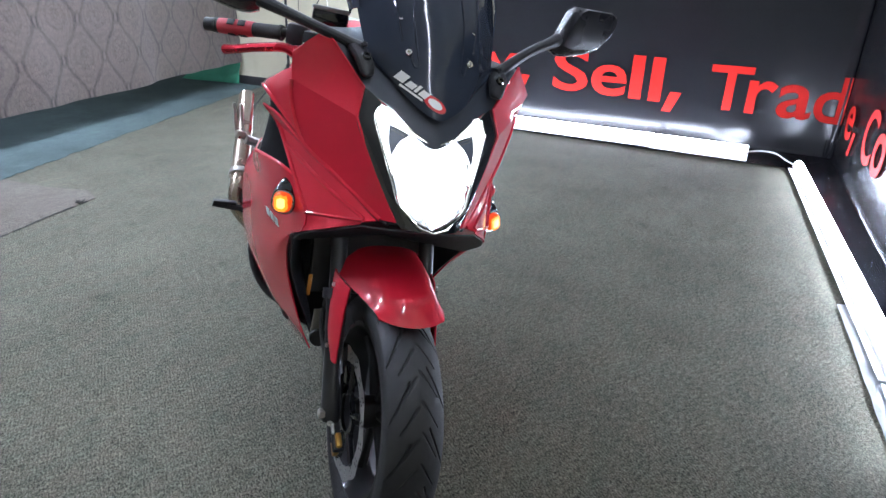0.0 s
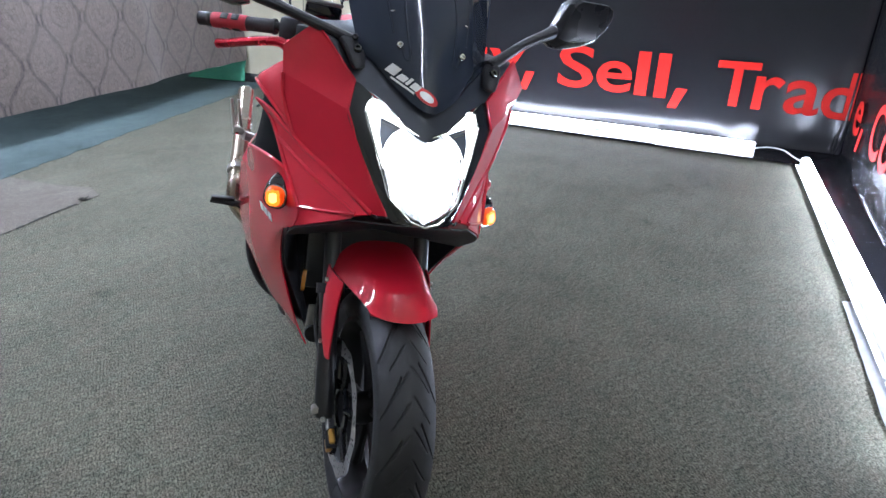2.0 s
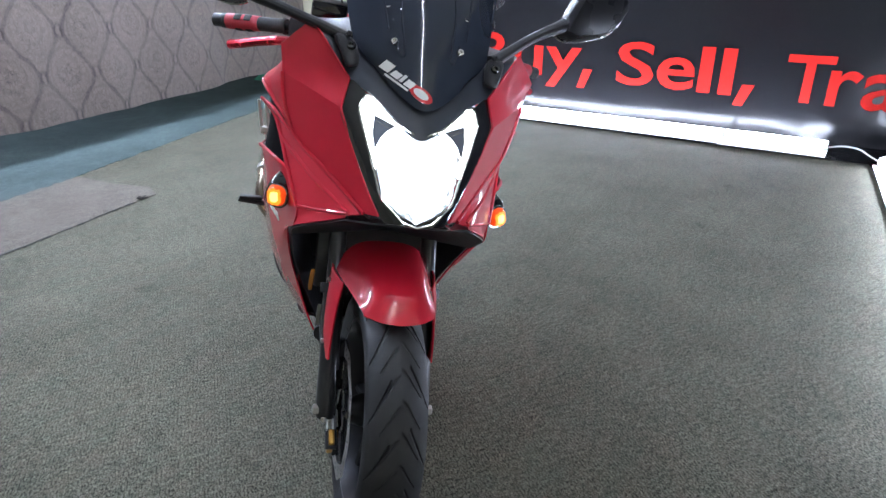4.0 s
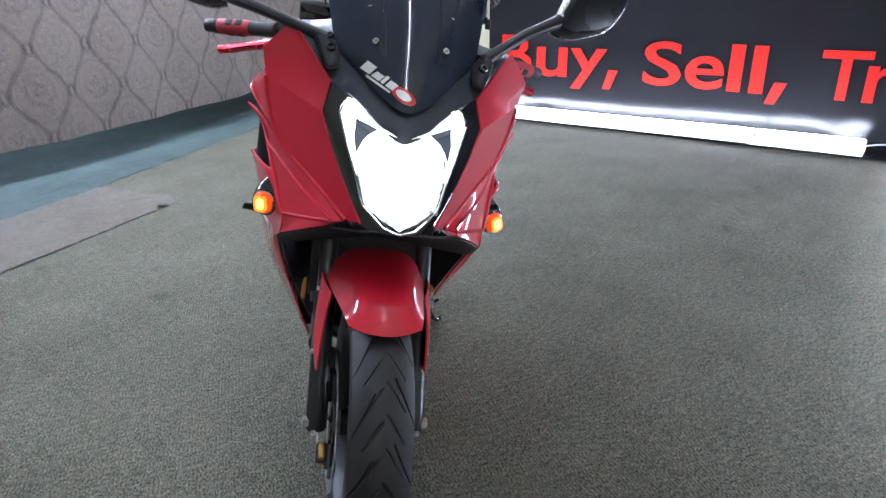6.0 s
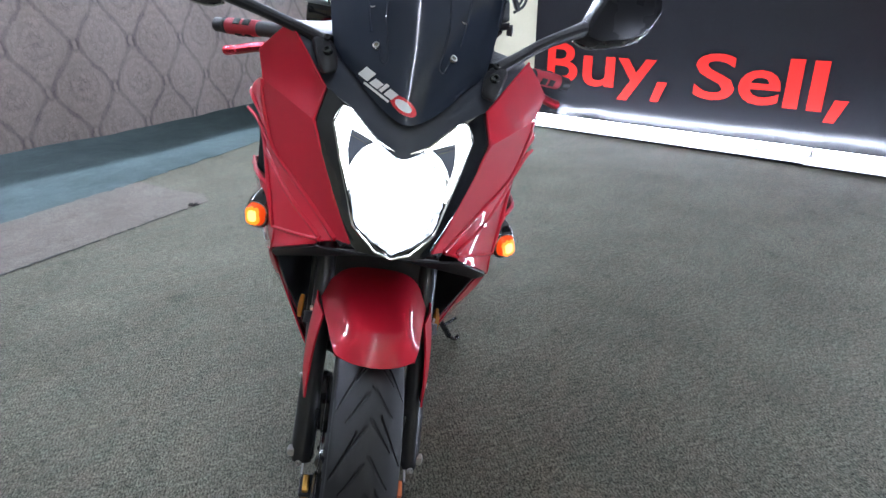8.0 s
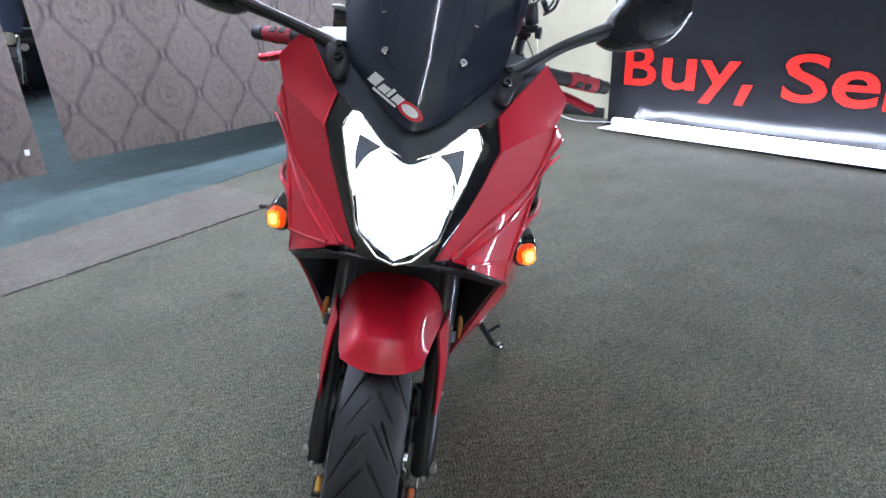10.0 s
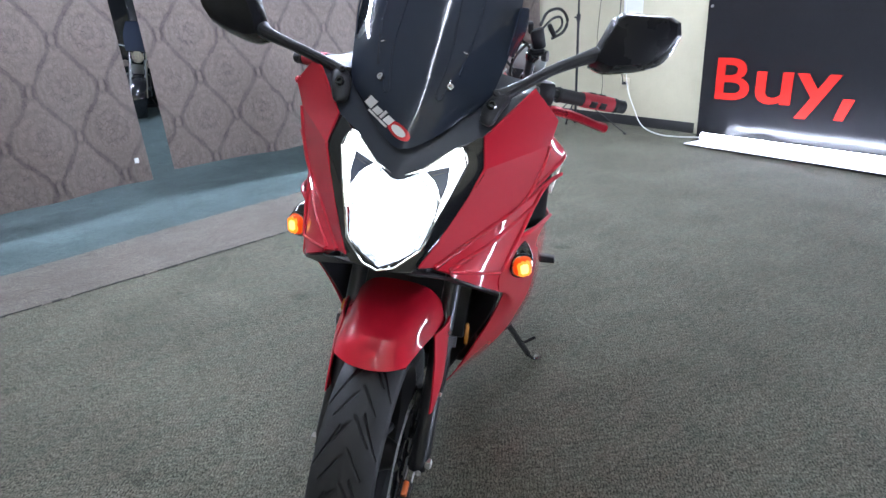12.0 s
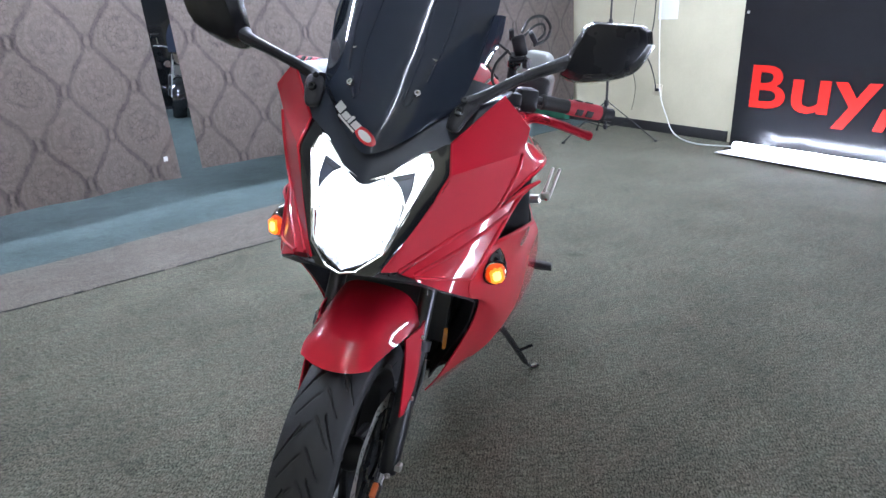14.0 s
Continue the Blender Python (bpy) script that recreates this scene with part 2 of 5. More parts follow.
    nt.links.new(fine.outputs["Color"], warp.inputs[0])
    warp.inputs[1].default_value = (0.10, 0.10, 0)
    nt.links.new(uv.outputs[0], warp.inputs[2])
    nt.links.new(warp.outputs[0], scroll.inputs["Vector"])
    leaf = op("MULTIPLY", band(scroll.outputs["Distance"], 0.02, 0.07), ranged(fine.outputs["Fac"], 0.35, 0.60, 0.1, 1.0))
    inside = ranged(big, 0.55, 1.0, 1.0, 0.0)
    rings = ranged(op("SINE", op("MULTIPLY_ADD", fine.outputs["Fac"], 11.0, op("MULTIPLY", low, 8.0))), -0.2, 1.0, 0.0, 1.0)
    dark = op("MULTIPLY", op("MULTIPLY", band(edge, 0.020, 0.034), ranged(fine.outputs["Fac"], 0.3, 0.6, 0.6, 1.0)), 0.40)
    dark = op("ADD", dark, op("MULTIPLY", band(op("ABSOLUTE", op("SUBTRACT", small, 1.0)), 0.10, 0.40), 0.22))
    dark = op("ADD", dark, op("MULTIPLY", band(op("ABSOLUTE", op("SUBTRACT", big, 0.93)), 0.03, 0.05), 0.10))
    dark = op("ADD", dark, op("MULTIPLY", op("MULTIPLY", rings, inside), 0.17))
    dark = op("ADD", dark, op("MULTIPLY", op("MULTIPLY", leaf, ranged(big, 0.3, 1.0, 1.0, 0.55)), 0.42))
    dark = op("MULTIPLY", dark, ranged(worn.outputs["Fac"], 0.3, 0.7, 0.7, 1.25))
    tone = op("SUBTRACT", op("MULTIPLY_ADD", fine.outputs["Fac"], 0.75, 0.45), dark)
    ramp = nt.nodes.new("ShaderNodeValToRGB")
    ramp.color_ramp.elements[0].position, ramp.color_ramp.elements[0].color = 0.10, (0.052, 0.039, 0.035, 1)
    ramp.color_ramp.elements[1].position, ramp.color_ramp.elements[1].color = 0.95, (0.238, 0.190, 0.162, 1)
    nt.links.new(tone, ramp.inputs[0])
    nt.links.new(ramp.outputs[0], p.inputs["Base Color"])
    p.inputs["Sheen Weight"].default_value = 0.2
    return m


DAMASK = damask()


def vinyl():
    """Glossy black banner vinyl with soft creases."""
    m = material("black_vinyl", (0.022, 0.022, 0.025), 0.28, vary=0.05, dirt=0.05)
    nt = m.node_tree
    p = nt.nodes["Principled BSDF"]
    nt.links.remove(p.inputs["Roughness"].links[0])
    p.inputs["Roughness"].default_value = 0.19
    tc = nt.nodes.new("ShaderNodeTexCoord")
    n = node(nt, "ShaderNodeTexNoise", Scale=1.6, Detail=1.0, Distortion=0.4)
    nt.links.new(tc.outputs["Object"], n.inputs["Vector"])
    b = node(nt, "ShaderNodeBump", Strength=0.05, Distance=0.05)
    nt.links.new(n.outputs["Fac"], b.inputs["Height"])
    nt.links.new(b.outputs[0], p.inputs["Normal"])
    return m


VINYL = vinyl()


# ---- mesh helpers ----
def part(name, bm, mat, parent=None, label="", smooth=True):
    """One mesh object from a bmesh, under a thing or a part."""
    bmesh.ops.recalc_face_normals(bm, faces=bm.faces)
    me = bpy.data.meshes.new(name)
    if smooth:
        for f in bm.faces:
            f.smooth = True
        for e in bm.edges:
            if len(e.link_faces) == 2 and e.calc_face_angle(0) > radians(32):
                e.smooth = False
    bm.to_mesh(me)
    bm.free()
    me.materials.append(mat)
    ob = new(name, me)
    if parent:
        ob.parent = parent
    if label:
        ob["label"] = label
    return ob


def thing(name, label, category, m=None, group="", kind=""):
    ob = new(name)
    ob.empty_display_size = 0.1
    if m:
        ob.matrix_basis = m
    return tagged(ob, label, category, group, kind)


def spline(points, n):
    """Catmull-Rom through the points, n steps a span."""
    pts = [Vector(p) for p in points]
    if len(pts) == 2:
        return [pts[0].lerp(pts[1], i / n) for i in range(n + 1)]
    out = []
    for i in range(len(pts) - 1):
        p0, p1, p2, p3 = pts[max(i - 1, 0)], pts[i], pts[i + 1], pts[min(i + 2, len(pts) - 1)]
        for k in range(n):
            t = k / n
            out.append(0.5 * ((2 * p1) + (p2 - p0) * t + (2 * p0 - 5 * p1 + 4 * p2 - p3) * t * t + (3 * p1 - p0 - 3 * p2 + p3) * t ** 3))
    out.append(pts[-1])
    return out


def net(rows, n=5):
    """A smooth grid of points through a control net."""
    lines = [spline(r, n) for r in rows]
    return [list(c) for c in zip(*[spline(c, n) for c in zip(*lines)])]


def sheet(grid, thick=0.004, side=1, bm=None):
    """A plate of that thickness over a grid of points; side -1 mirrors it across the machine's middle plane."""
    bm = bm or bmesh.new()
    h, w = len(grid), len(grid[0])
    g = [[Vector((p.x, p.y * side, p.z)) for p in r] for r in grid]
    nor = [[None] * w for _ in range(h)]
    for i in range(h):
        for j in range(w):
            du = g[i][min(j + 1, w - 1)] - g[i][max(j - 1, 0)]
            dv = g[min(i + 1, h - 1)][j] - g[max(i - 1, 0)][j]
            nn = du.cross(dv)
            nor[i][j] = nn.normalized() if nn.length > 1e-9 else Vector((0, 0, 1))
    mid = nor[h // 2][w // 2]
    out = Vector((0.4, 1.0 * side, 0.3)) if abs(g[h // 2][w // 2].y) > 0.02 else Vector((1, 0, 0.6))
    sign = 1 if mid.dot(out) > 0 else -1
    a = [[bm.verts.new(g[i][j]) for j in range(w)] for i in range(h)]
    b = [[bm.verts.new(g[i][j] - nor[i][j] * thick * sign) for j in range(w)] for i in range(h)]
    for i in range(h - 1):
        for j in range(w - 1):
            bm.faces.new((a[i][j], a[i][j + 1], a[i + 1][j + 1], a[i + 1][j]))
            bm.faces.new((b[i][j], b[i + 1][j], b[i + 1][j + 1], b[i][j + 1]))
    for i in range(h - 1):
        for j in (0, w - 1):
            bm.faces.new((a[i][j], a[i + 1][j], b[i + 1][j], b[i][j]))
    for j in range(w - 1):
        for i in (0, h - 1):
            bm.faces.new((a[i][j], a[i][j + 1], b[i][j + 1], b[i][j]))
    return bm


def tube(points, radius, n=10, steps=6, bm=None, smooth=True, flat=1.0):
    """A pipe along a line; radius a number or one a point; flat squeezes it."""
    bm = bm or bmesh.new()
    pts = spline(points, steps) if smooth and len(points) > 2 else [Vector(p) for p in points]
    count = len(pts)
    if isinstance(radius, (int, float)):
        radii = [radius] * count
    else:
        radii = [spline([(r, 0, 0) for r in radius], steps)[i].x for i in range(count)] if smooth and len(points) > 2 else list(radius)
    up = Vector((0, 0, 1))
    rings = []
    for i, p in enumerate(pts):
        d = (pts[min(i + 1, count - 1)] - pts[max(i - 1, 0)]).normalized()
        s = d.cross(up)
        s = s.normalized() if s.length > 1e-3 else Vector((1, 0, 0))
        u = s.cross(d)
        rings.append([bm.verts.new(p + (s * math.cos(2 * math.pi * k / n) + u * math.sin(2 * math.pi * k / n) * flat) * radii[i]) for k in range(n)])
    for r0, r1 in zip(rings[:-1], rings[1:]):
        for k in range(n):
            bm.faces.new((r0[k], r0[(k + 1) % n], r1[(k + 1) % n], r1[k]))
    bm.faces.new(rings[0][::-1])
    bm.faces.new(rings[-1])
    return bm


def lathe(profile, centre, axis, n=32, bm=None, arc=1.0):
    """A closed ring or a solid turned about an axis: profile of (radius, along)."""
    bm = bm or bmesh.new()
    axis = Vector(axis).normalized()
    u = axis.orthogonal().normalized()
    v = axis.cross(u)
    c = Vector(centre)
    rings = []
    for k in range(n):
        a = 2 * math.pi * k / n * arc
        d = u * math.cos(a) + v * math.sin(a)
        rings.append([bm.verts.new(c + d * r + axis * h) for r, h in profile])
    m = len(profile)
    for k in range(n):
        r0, r1 = rings[k], rings[(k + 1) % n]
        for i in range(m):
            f = (r0[i], r0[(i + 1) % m], r1[(i + 1) % m], r1[i])
            bm.faces.new(f)
    bmesh.ops.remove_doubles(bm, verts=bm.verts, dist=1e-5)
    bmesh.ops.dissolve_degenerate(bm, dist=1e-5, edges=bm.edges)
    return bm


def block(size, m=None, bevel=0.0, bm=None, segments=2, taper=None):
    """A box with rounded edges; taper scales its top."""
    own = bmesh.new()
    bmesh.ops.create_cube(own, size=1)
    for v in own.verts:
        t = taper if taper and v.co.z > 0 else (1, 1)
        v.co = Vector((v.co.x * size[0] * t[0], v.co.y * size[1] * t[1], v.co.z * size[2]))
    if bevel:
        bmesh.ops.bevel(own, geom=own.edges[:], offset=bevel, segments=segments, affect="EDGES", profile=0.5)
    if m:
        own.transform(m)
    if bm is None:
        return own
    me = bpy.data.meshes.new("tmp")
    own.to_mesh(me)
    own.free()
    bm.from_mesh(me)
    bpy.data.meshes.remove(me)
    return bm


def prism(outline, depth, m=None, bevel=0.0):
    """A plate cut to an outline of (x, y), its thickness along z."""
    bm = bmesh.new()
    top = [bm.verts.new((x, y, depth / 2)) for x, y in outline]
    bot = [bm.verts.new((x, y, -depth / 2)) for x, y in outline]
    bm.faces.new(top)
    bm.faces.new(bot[::-1])
    n = len(outline)
    for i in range(n):
        bm.faces.new((top[i], bot[i], bot[(i + 1) % n], top[(i + 1) % n]))
    if bevel:
        bmesh.ops.bevel(bm, geom=bm.edges[:], offset=bevel, segments=2, affect="EDGES", profile=0.5)
    if m:
        bm.transform(m)
    return bm


def bolt(place, axis, r, h, mat, parent, name="bolt"):
    """A socket-head bolt with a hollow."""
    return part(name, lathe([(0, 0), (r, 0), (r, h * 0.75), (r * 0.85, h), (r * 0.5, h), (r * 0.5, h * 0.5), (0, h * 0.5)], place, axis, 14), mat, parent)


# ---- room ----
def slab(name, corners, z0, z1, mat, parent=None, label="", category="", cut=0):
    """A flat piece over a plan outline."""
    bm = bmesh.new()
    top = [bm.verts.new((x, y, z1)) for x, y in corners]
    bot = [bm.verts.new((x, y, z0)) for x, y in corners]
    bm.faces.new(top)
    bm.faces.new(bot[::-1])
    for i in range(len(corners)):
        k = (i + 1) % len(corners)
        bm.faces.new((top[i], bot[i], bot[k], top[k]))
    ob = part(name, bm, mat, parent, smooth=False)
    return tagged(ob, label, category, kind="structure")


def wall(name, a, b, height, thick, mat, label):
    """An upright wall from a to b in plan, its inner face on that line."""
    a, b = Vector(a), Vector(b)
    d = (b - a).normalized()
    n = Vector((d.y, -d.x))
    corners = [a, b, b + n * thick, a + n * thick]
    return slab(name, [(c.x, c.y) for c in corners], -0.05, height, mat, None, label, "wall")


def ragged(points, n, amount, seed):
    """A line with an uneven, frayed run."""
    rng = random.Random(seed)
    return [(p.x + rng.uniform(-amount, amount), p.y + rng.uniform(-amount, amount)) for p in spline([(x, y, 0) for x, y in points], n)]


SEAM = [(-2.55, -1.6), (-2.90, 0.29), (-3.12, 1.32), (-3.36, 2.33), (-3.47, 2.80)]
TEAL_EDGE = [(-3.0, -1.6), (-3.52, 0.25), (-3.97, 1.66), (-4.15, 2.30), (-4.33, 2.80)]
seam_line = ragged(SEAM, 14, 0.004, 3)
teal_line = ragged(TEAL_EDGE, 14, 0.012, 4)
far_edge = ragged([(-4.33, 2.80), (-4.75, 4.0), (-5.2, 5.3), (-5.6, 6.6)], 10, 0.015, 5)

slab("floor", [(-14, -4), (3, -4), (3, 6.9), (-14, 6.9)], -0.05, 0.0, CARPET, None, "grey-green loop-pile carpet, worn and flecked", "carpet")
slab("floor_strip", seam_line[:43] + [(-3.385, 2.45), (-3.55, 2.52), (-3.80, 2.44), (-4.17, 2.40)] + teal_line[42::-1], 0.0, 0.004, CARPET_STRIP, None, "worn flat grey carpet strip beside the seam", "carpet")
slab("floor_teal", [(-13.9, -1.6)] + teal_line + far_edge[1:] + [(-13.9, 6.6)], 0.0, 0.004, CARPET_TEAL, None, "teal flat-weave carpet under the curtains", "carpet")

# frayed dark seam between the two carpets
rng = random.Random(8)
bm = bmesh.new()
run = spline([(x, y, 0.005) for x, y in SEAM], 26)[:80]
for i, (p, q) in enumerate(zip(run[:-1], run[1:])):
    if rng.random() < 0.86:
        w = rng.uniform(0.004, 0.011)
        o = Vector((rng.uniform(-0.005, 0.005), 0, 0))
        tube([p + o, q + o + Vector((rng.uniform(-0.004, 0.004), 0, 0))], w, 5, 1, bm, False, 0.5)
tuft = spline([(x, y, 0.005) for x, y in SEAM], 26)[78]
for k in range(16):
    a = rng.uniform(0, 6.28)
    r = rng.uniform(0.02, 0.06)
    tube([tuft, tuft + Vector((math.cos(a) * r * 0.4, math.sin(a) * r, rng.uniform(0.004, 0.02)))], 0.004, 5, 1, bm, False)
tagged(part("carpet_seam", bm, material("frayed_yarn", (0.035, 0.032, 0.028), 0.95, vary=0.3)), "frayed dark seam with loose yarn ends", "seam", kind="structure")

# the machine stands in a corner of two banner-hung walls; the rest of the hall lies beyond the curtains
wall("wall_north", (3, 6.64), (-14, 6.64), CEILING, 0.15, WALL, "plain cream painted wall")
wall("wall_east", (1.32, -4.0), (0.90, 6.64), CEILING, 0.15, WALL, "plain cream painted wall behind the banner")
wall("wall_west", (-13.6, 6.64), (-13.6, -4), CEILING, 0.15, WHITE_PAINT, "plain white wall far beyond the curtains")
wall("wall_south", (-14, -3.6), (3, -3.6), CEILING, 0.15, WALL, "plain cream wall")
slab("ceiling", [(-14, -4), (3, -4), (3, 6.9), (-14, 6.9)], CEILING, CEILING + 0.1, CEILING_TILE, None, "off-white ceiling of mineral tiles", "ceiling")
bm = block((9.6, 0.018, 0.11), pose(-8.4, 6.63, 0.055), 0.004)
tagged(part("baseboard", bm, BASEBOARD), "black vinyl baseboard along the cream wall", "baseboard", kind="structure")


def ceiling_lamp(x, y):
    t = thing("ceiling_light", "long white ceiling light out of view, two rows of diodes, switched on", "ceiling light", pose(x, y, CEILING, 0, 0, 90), "ceiling lights")
    part("housing", block((1.26, 0.17, 0.035), pose(0, 0, -0.0175), 0.006), WHITE_PAINT, t)
    for py in (-0.045, 0.045):
        bm = bmesh.new()
        for k in range(28):
            x = -0.578 + 0.0428 * k
            tube([(x - 0.0165, py, -0.056), (x + 0.0165, py, -0.056)], 0.016, 10, 1, bm, False)
        tagged(part("diodes", bm, PANEL_GLOW, t, "row of bright white diodes", False), kind="stuff")
        for px in (-0.605, 0.605):
            part("tube_holder", block((0.022, 0.034, 0.050), pose(px, py, -0.052), 0.004), WHITE_PAINT, t)
    return t


# all unseen; fourth and fifth added to brighten far floor and floor behind curtain
PANELS = ((-3.20, 0.55), (-3.3, 2.3), (-4.0, 3.9), (-2.9, 5.4), (-5.5, -0.2), (-7.8, 1.4), (-10.4, 0.4))
for px, py in PANELS:
    ceiling_lamp(px, py)


def led_tape(points, out, name_label):
    """LED tape on ceiling and wall: a thin strip with single bright diodes."""
    t = thing("led_strip", name_label, "led strip", None, "led strips")
    part("tape", tube(points, 0.006, 6, 1, None, False), WHITE_PAINT, t)
    bm = bmesh.new()
    for a, b in zip(points[:-1], points[1:]):
        a, b = Vector(a), Vector(b)
        n = int((b - a).length / 0.050)
        for i in range(n):
            block((0.024, 0.012, 0.010), Matrix.Translation(a.lerp(b, (i + 0.5) / n) + Vector(out) * 0.008) @ (b - a).to_track_quat("X", "Z").to_matrix().to_4x4(), 0, bm)
    tagged(part("diodes", bm, LED_DOT, t, "row of bright white diodes", False), kind="stuff")
    return t


led_tape([(-0.75, 1.85, CEILING - 0.008), (0.1, 1.15, CEILING - 0.008), (0.62, 0.70, CEILING - 0.008), (1.12, 0.10, CEILING - 0.008), (1.135, -0.05, 2.6), (1.16, -0.5, 1.7)], (-0.3, 0, -0.9), "white LED tape along the ceiling and down the wall")


# ---- banner: black vinyl on both walls, turned out over the floor ----
def banner_line(s):
    """Plan of the banner's wall line and of its front hem on the floor, s from 0 to 1."""
    wall_pts = spline([(-3.47, 6.50, 0), (-2.0, 6.505, 0), (-0.6, 6.495, 0), (0.55, 6.50, 0), (0.82, 6.485, 0), (0.858, 6.40, 0), (0.868, 5.4, 0), (0.885, 4.2, 0), (0.93, 2.6, 0), (0.99, 1.2, 0)], 14)
    hem_pts = spline([(-3.22, 5.99, 0), (-2.0, 5.96, 0), (-0.6, 5.89, 0), (0.30, 5.86, 0), (0.42, 5.85, 0), (0.47, 5.78, 0), (0.54, 4.9, 0), (0.615, 3.8, 0), (0.66, 2.4, 0), (0.70, 1.2, 0)], 14)
    i = s * (len(wall_pts) - 1)
    k = min(int(i), len(wall_pts) - 2)
    return wall_pts[k].lerp(wall_pts[k + 1], i - k), hem_pts[k].lerp(hem_pts[k + 1], i - k)


banner = thing("banner", "black vinyl banner with red lettering hung round the corner", "banner")
grid = []
for i in range(181):
    s = i / 180
    w, h = banner_line(s)
    inward = (h - w)
    col = []
    for k in range(34):
        if k < 22:
            z = 2.35 - (2.35 - 0.045) * (1 - (1 - k / 21) ** 1.25)
            f = 0.0
        elif k < 28:
            a = (k - 21) / 7 * math.pi / 2
            z, f = 0.035 * (1 - math.sin(a)) + 0.010, 0.06 * (1 - math.cos(a))
        else:
            f = 0.06 + 0.94 * (k - 28) / 5
            z = 0.010
        p = w + inward * f + Vector((0, 0, z))
        amount = 0.003
        low = max(0.0, 1 - abs(z - 0.10) / 0.16) * max(max(0.0, 1 - abs(s - c) / r) for c, r in ((0.035, 0.035), (0.275, 0.018), (0.42, 0.05), (0.52, 0.03), (0.68, 0.10)))
        q = noise.noise(Vector((s * 26, z * 2.0, 0.3))) * amount + noise.noise(Vector((s * 95, z * 9.0, 4.0))) * (0.0003 + 0.045 * low)
        p += inward.normalized() * q * (1 if k < 28 else 0)
        p.z += abs(q) * 0.6 * (1 if k >= 28 else 0)
        col.append(p)
    grid.append(col)
bm = bmesh.new()
va = [[bm.verts.new(p) for p in c] for c in grid]
for c0, c1 in zip(va[:-1], va[1:]):
    for k in range(len(c0) - 1):
        bm.faces.new((c0[k], c0[k + 1], c1[k + 1], c1[k]))
bmesh.ops.solidify(bm, geom=bm.faces[:], thickness=0.003)
part("vinyl_sheet", bm, VINYL, banner, "creased glossy black vinyl")
for px, pz in ((-3.42, 1.27), (-3.42, 2.2), (-1.2, 2.28)):
    part("eyelet", lathe([(0.006, -0.004), (0.013, -0.004), (0.013, 0.004), (0.006, 0.004)], (px, 6.485, pz), (0, 1, 0), 16), STEEL, banner, "metal eyelet")


def letter(char, width, height, m, bold=0.014):
    """One red letter, scaled to its box; the comma is a plain slanted stroke."""
    if char == ",":
        bm = prism([(0.0, 0.0), (width * 0.52, 0.0), (width, height), (width * 0.36, height)], 0.003, m, 0.0)
        return part("letter", bm, RED_VINYL, banner, "", False)
    cu = bpy.data.curves.new("letter", "FONT")
    cu.body, cu.size, cu.extrude, cu.offset = char, 1.0, 0.01, bold
    cu.resolution_u = 4
    ob = new("letter", cu)
    me = bpy.data.meshes.new_from_object(ob.evaluated_get(bpy.context.evaluated_depsgraph_get()))
    bpy.data.objects.remove(ob)
    bpy.data.curves.remove(cu)
    xs, ys = [v.co.x for v in me.vertices], [v.co.y for v in me.vertices]
    sx, sy = width / (max(xs) - min(xs)), height / (max(ys) - min(ys))
    me.transform(Matrix.Diagonal((sx, sy, 0.12, 1)) @ Matrix.Translation((-min(xs), -min(ys), 0)))
    me.transform(m)
    me.materials.clear()
    me.materials.append(RED_VINYL)
    ob = new("letter", me)
    ob.parent = banner
    return ob


CAP, LOW = 0.395, 0.295
BASE = lambda x: 0.348 - 0.021 * (x + 0.9)
for char, x0, width, height, drop in (
    ("B", -3.30, 0.355, CAP, 0), ("u", -2.885, 0.345, LOW, 0.005), ("y", -2.51, 0.385, LOW + 0.10, 0.10), (",", -2.15, 0.15, 0.185, 0.08),
    ("S", -1.755, 0.36, CAP + 0.01, 0.005), ("e", -1.365, 0.345, LOW, 0.005), ("l", -0.985, 0.115, CAP + 0.01, 0), ("l", -0.80, 0.115, CAP + 0.01, 0), (",", -0.66, 0.16, 0.185, 0.08),
    ("T", -0.275, 0.36, CAP, 0), ("r", 0.06, 0.24, LOW, 0), ("a", 0.315, 0.28, LOW, 0.005), ("d", 0.605, 0.245, CAP, 0.005)):
    letter(char, width, height, Matrix.Translation((x0, 6.487, BASE(x0) - drop)) @ pose(0, 0, 0, 90, 0, 0))
for char, y0, width, height, drop in (("e", 6.18, 0.34, LOW - 0.03, 0.0), (",", 5.79, 0.15, 0.18, 0.08), ("C", 5.30, 0.40, 0.37, 0.0), ("o", 4.86, 0.36, LOW - 0.02, 0.0)):
    letter(char, width, height, Matrix.Translation((0.842 + 0.014 * (6.2 - y0), y0, 0.275 - drop)) @ pose(0, 0, 0, 90, 0, -89.2))


# ---- LED battens on the turned-out vinyl ----
def batten(a, b, board):
    a, b = Vector((*a, 0.026)), Vector((*b, 0.026))
    d = b - a
    t = thing("led_batten", "long white LED batten glowing on the floor by the banner", "light fixture", Matrix.Translation(a) @ pose(0, 0, 0, 0, 0, math.degrees(math.atan2(d.y, d.x))), "floor battens")
    length = d.length
    part("floor_board", block((length, board[1], 0.006), pose(length / 2, board[0], -0.002)), BATTEN, t, "thin white board under the lamp", False)
    part("housing", block((length, 0.075, 0.022), pose(length / 2, 0, 0.011), 0.004), BATTEN, t, "white metal housing")
    bm = tube([(0.015, 0, 0.043), (length - 0.015, 0, 0.043)], 0.031, 16, 1, None, False, 0.9)
    part("diffuser", bm, TUBE_GLOW, t, "glowing frosted diffuser")
    for x in (0.008, length - 0.008):
        part("end_cap", block((0.012, 0.070, 0.056), pose(x, 0, 0.034), 0.004), BATTEN, t, "white end cap")
    return t


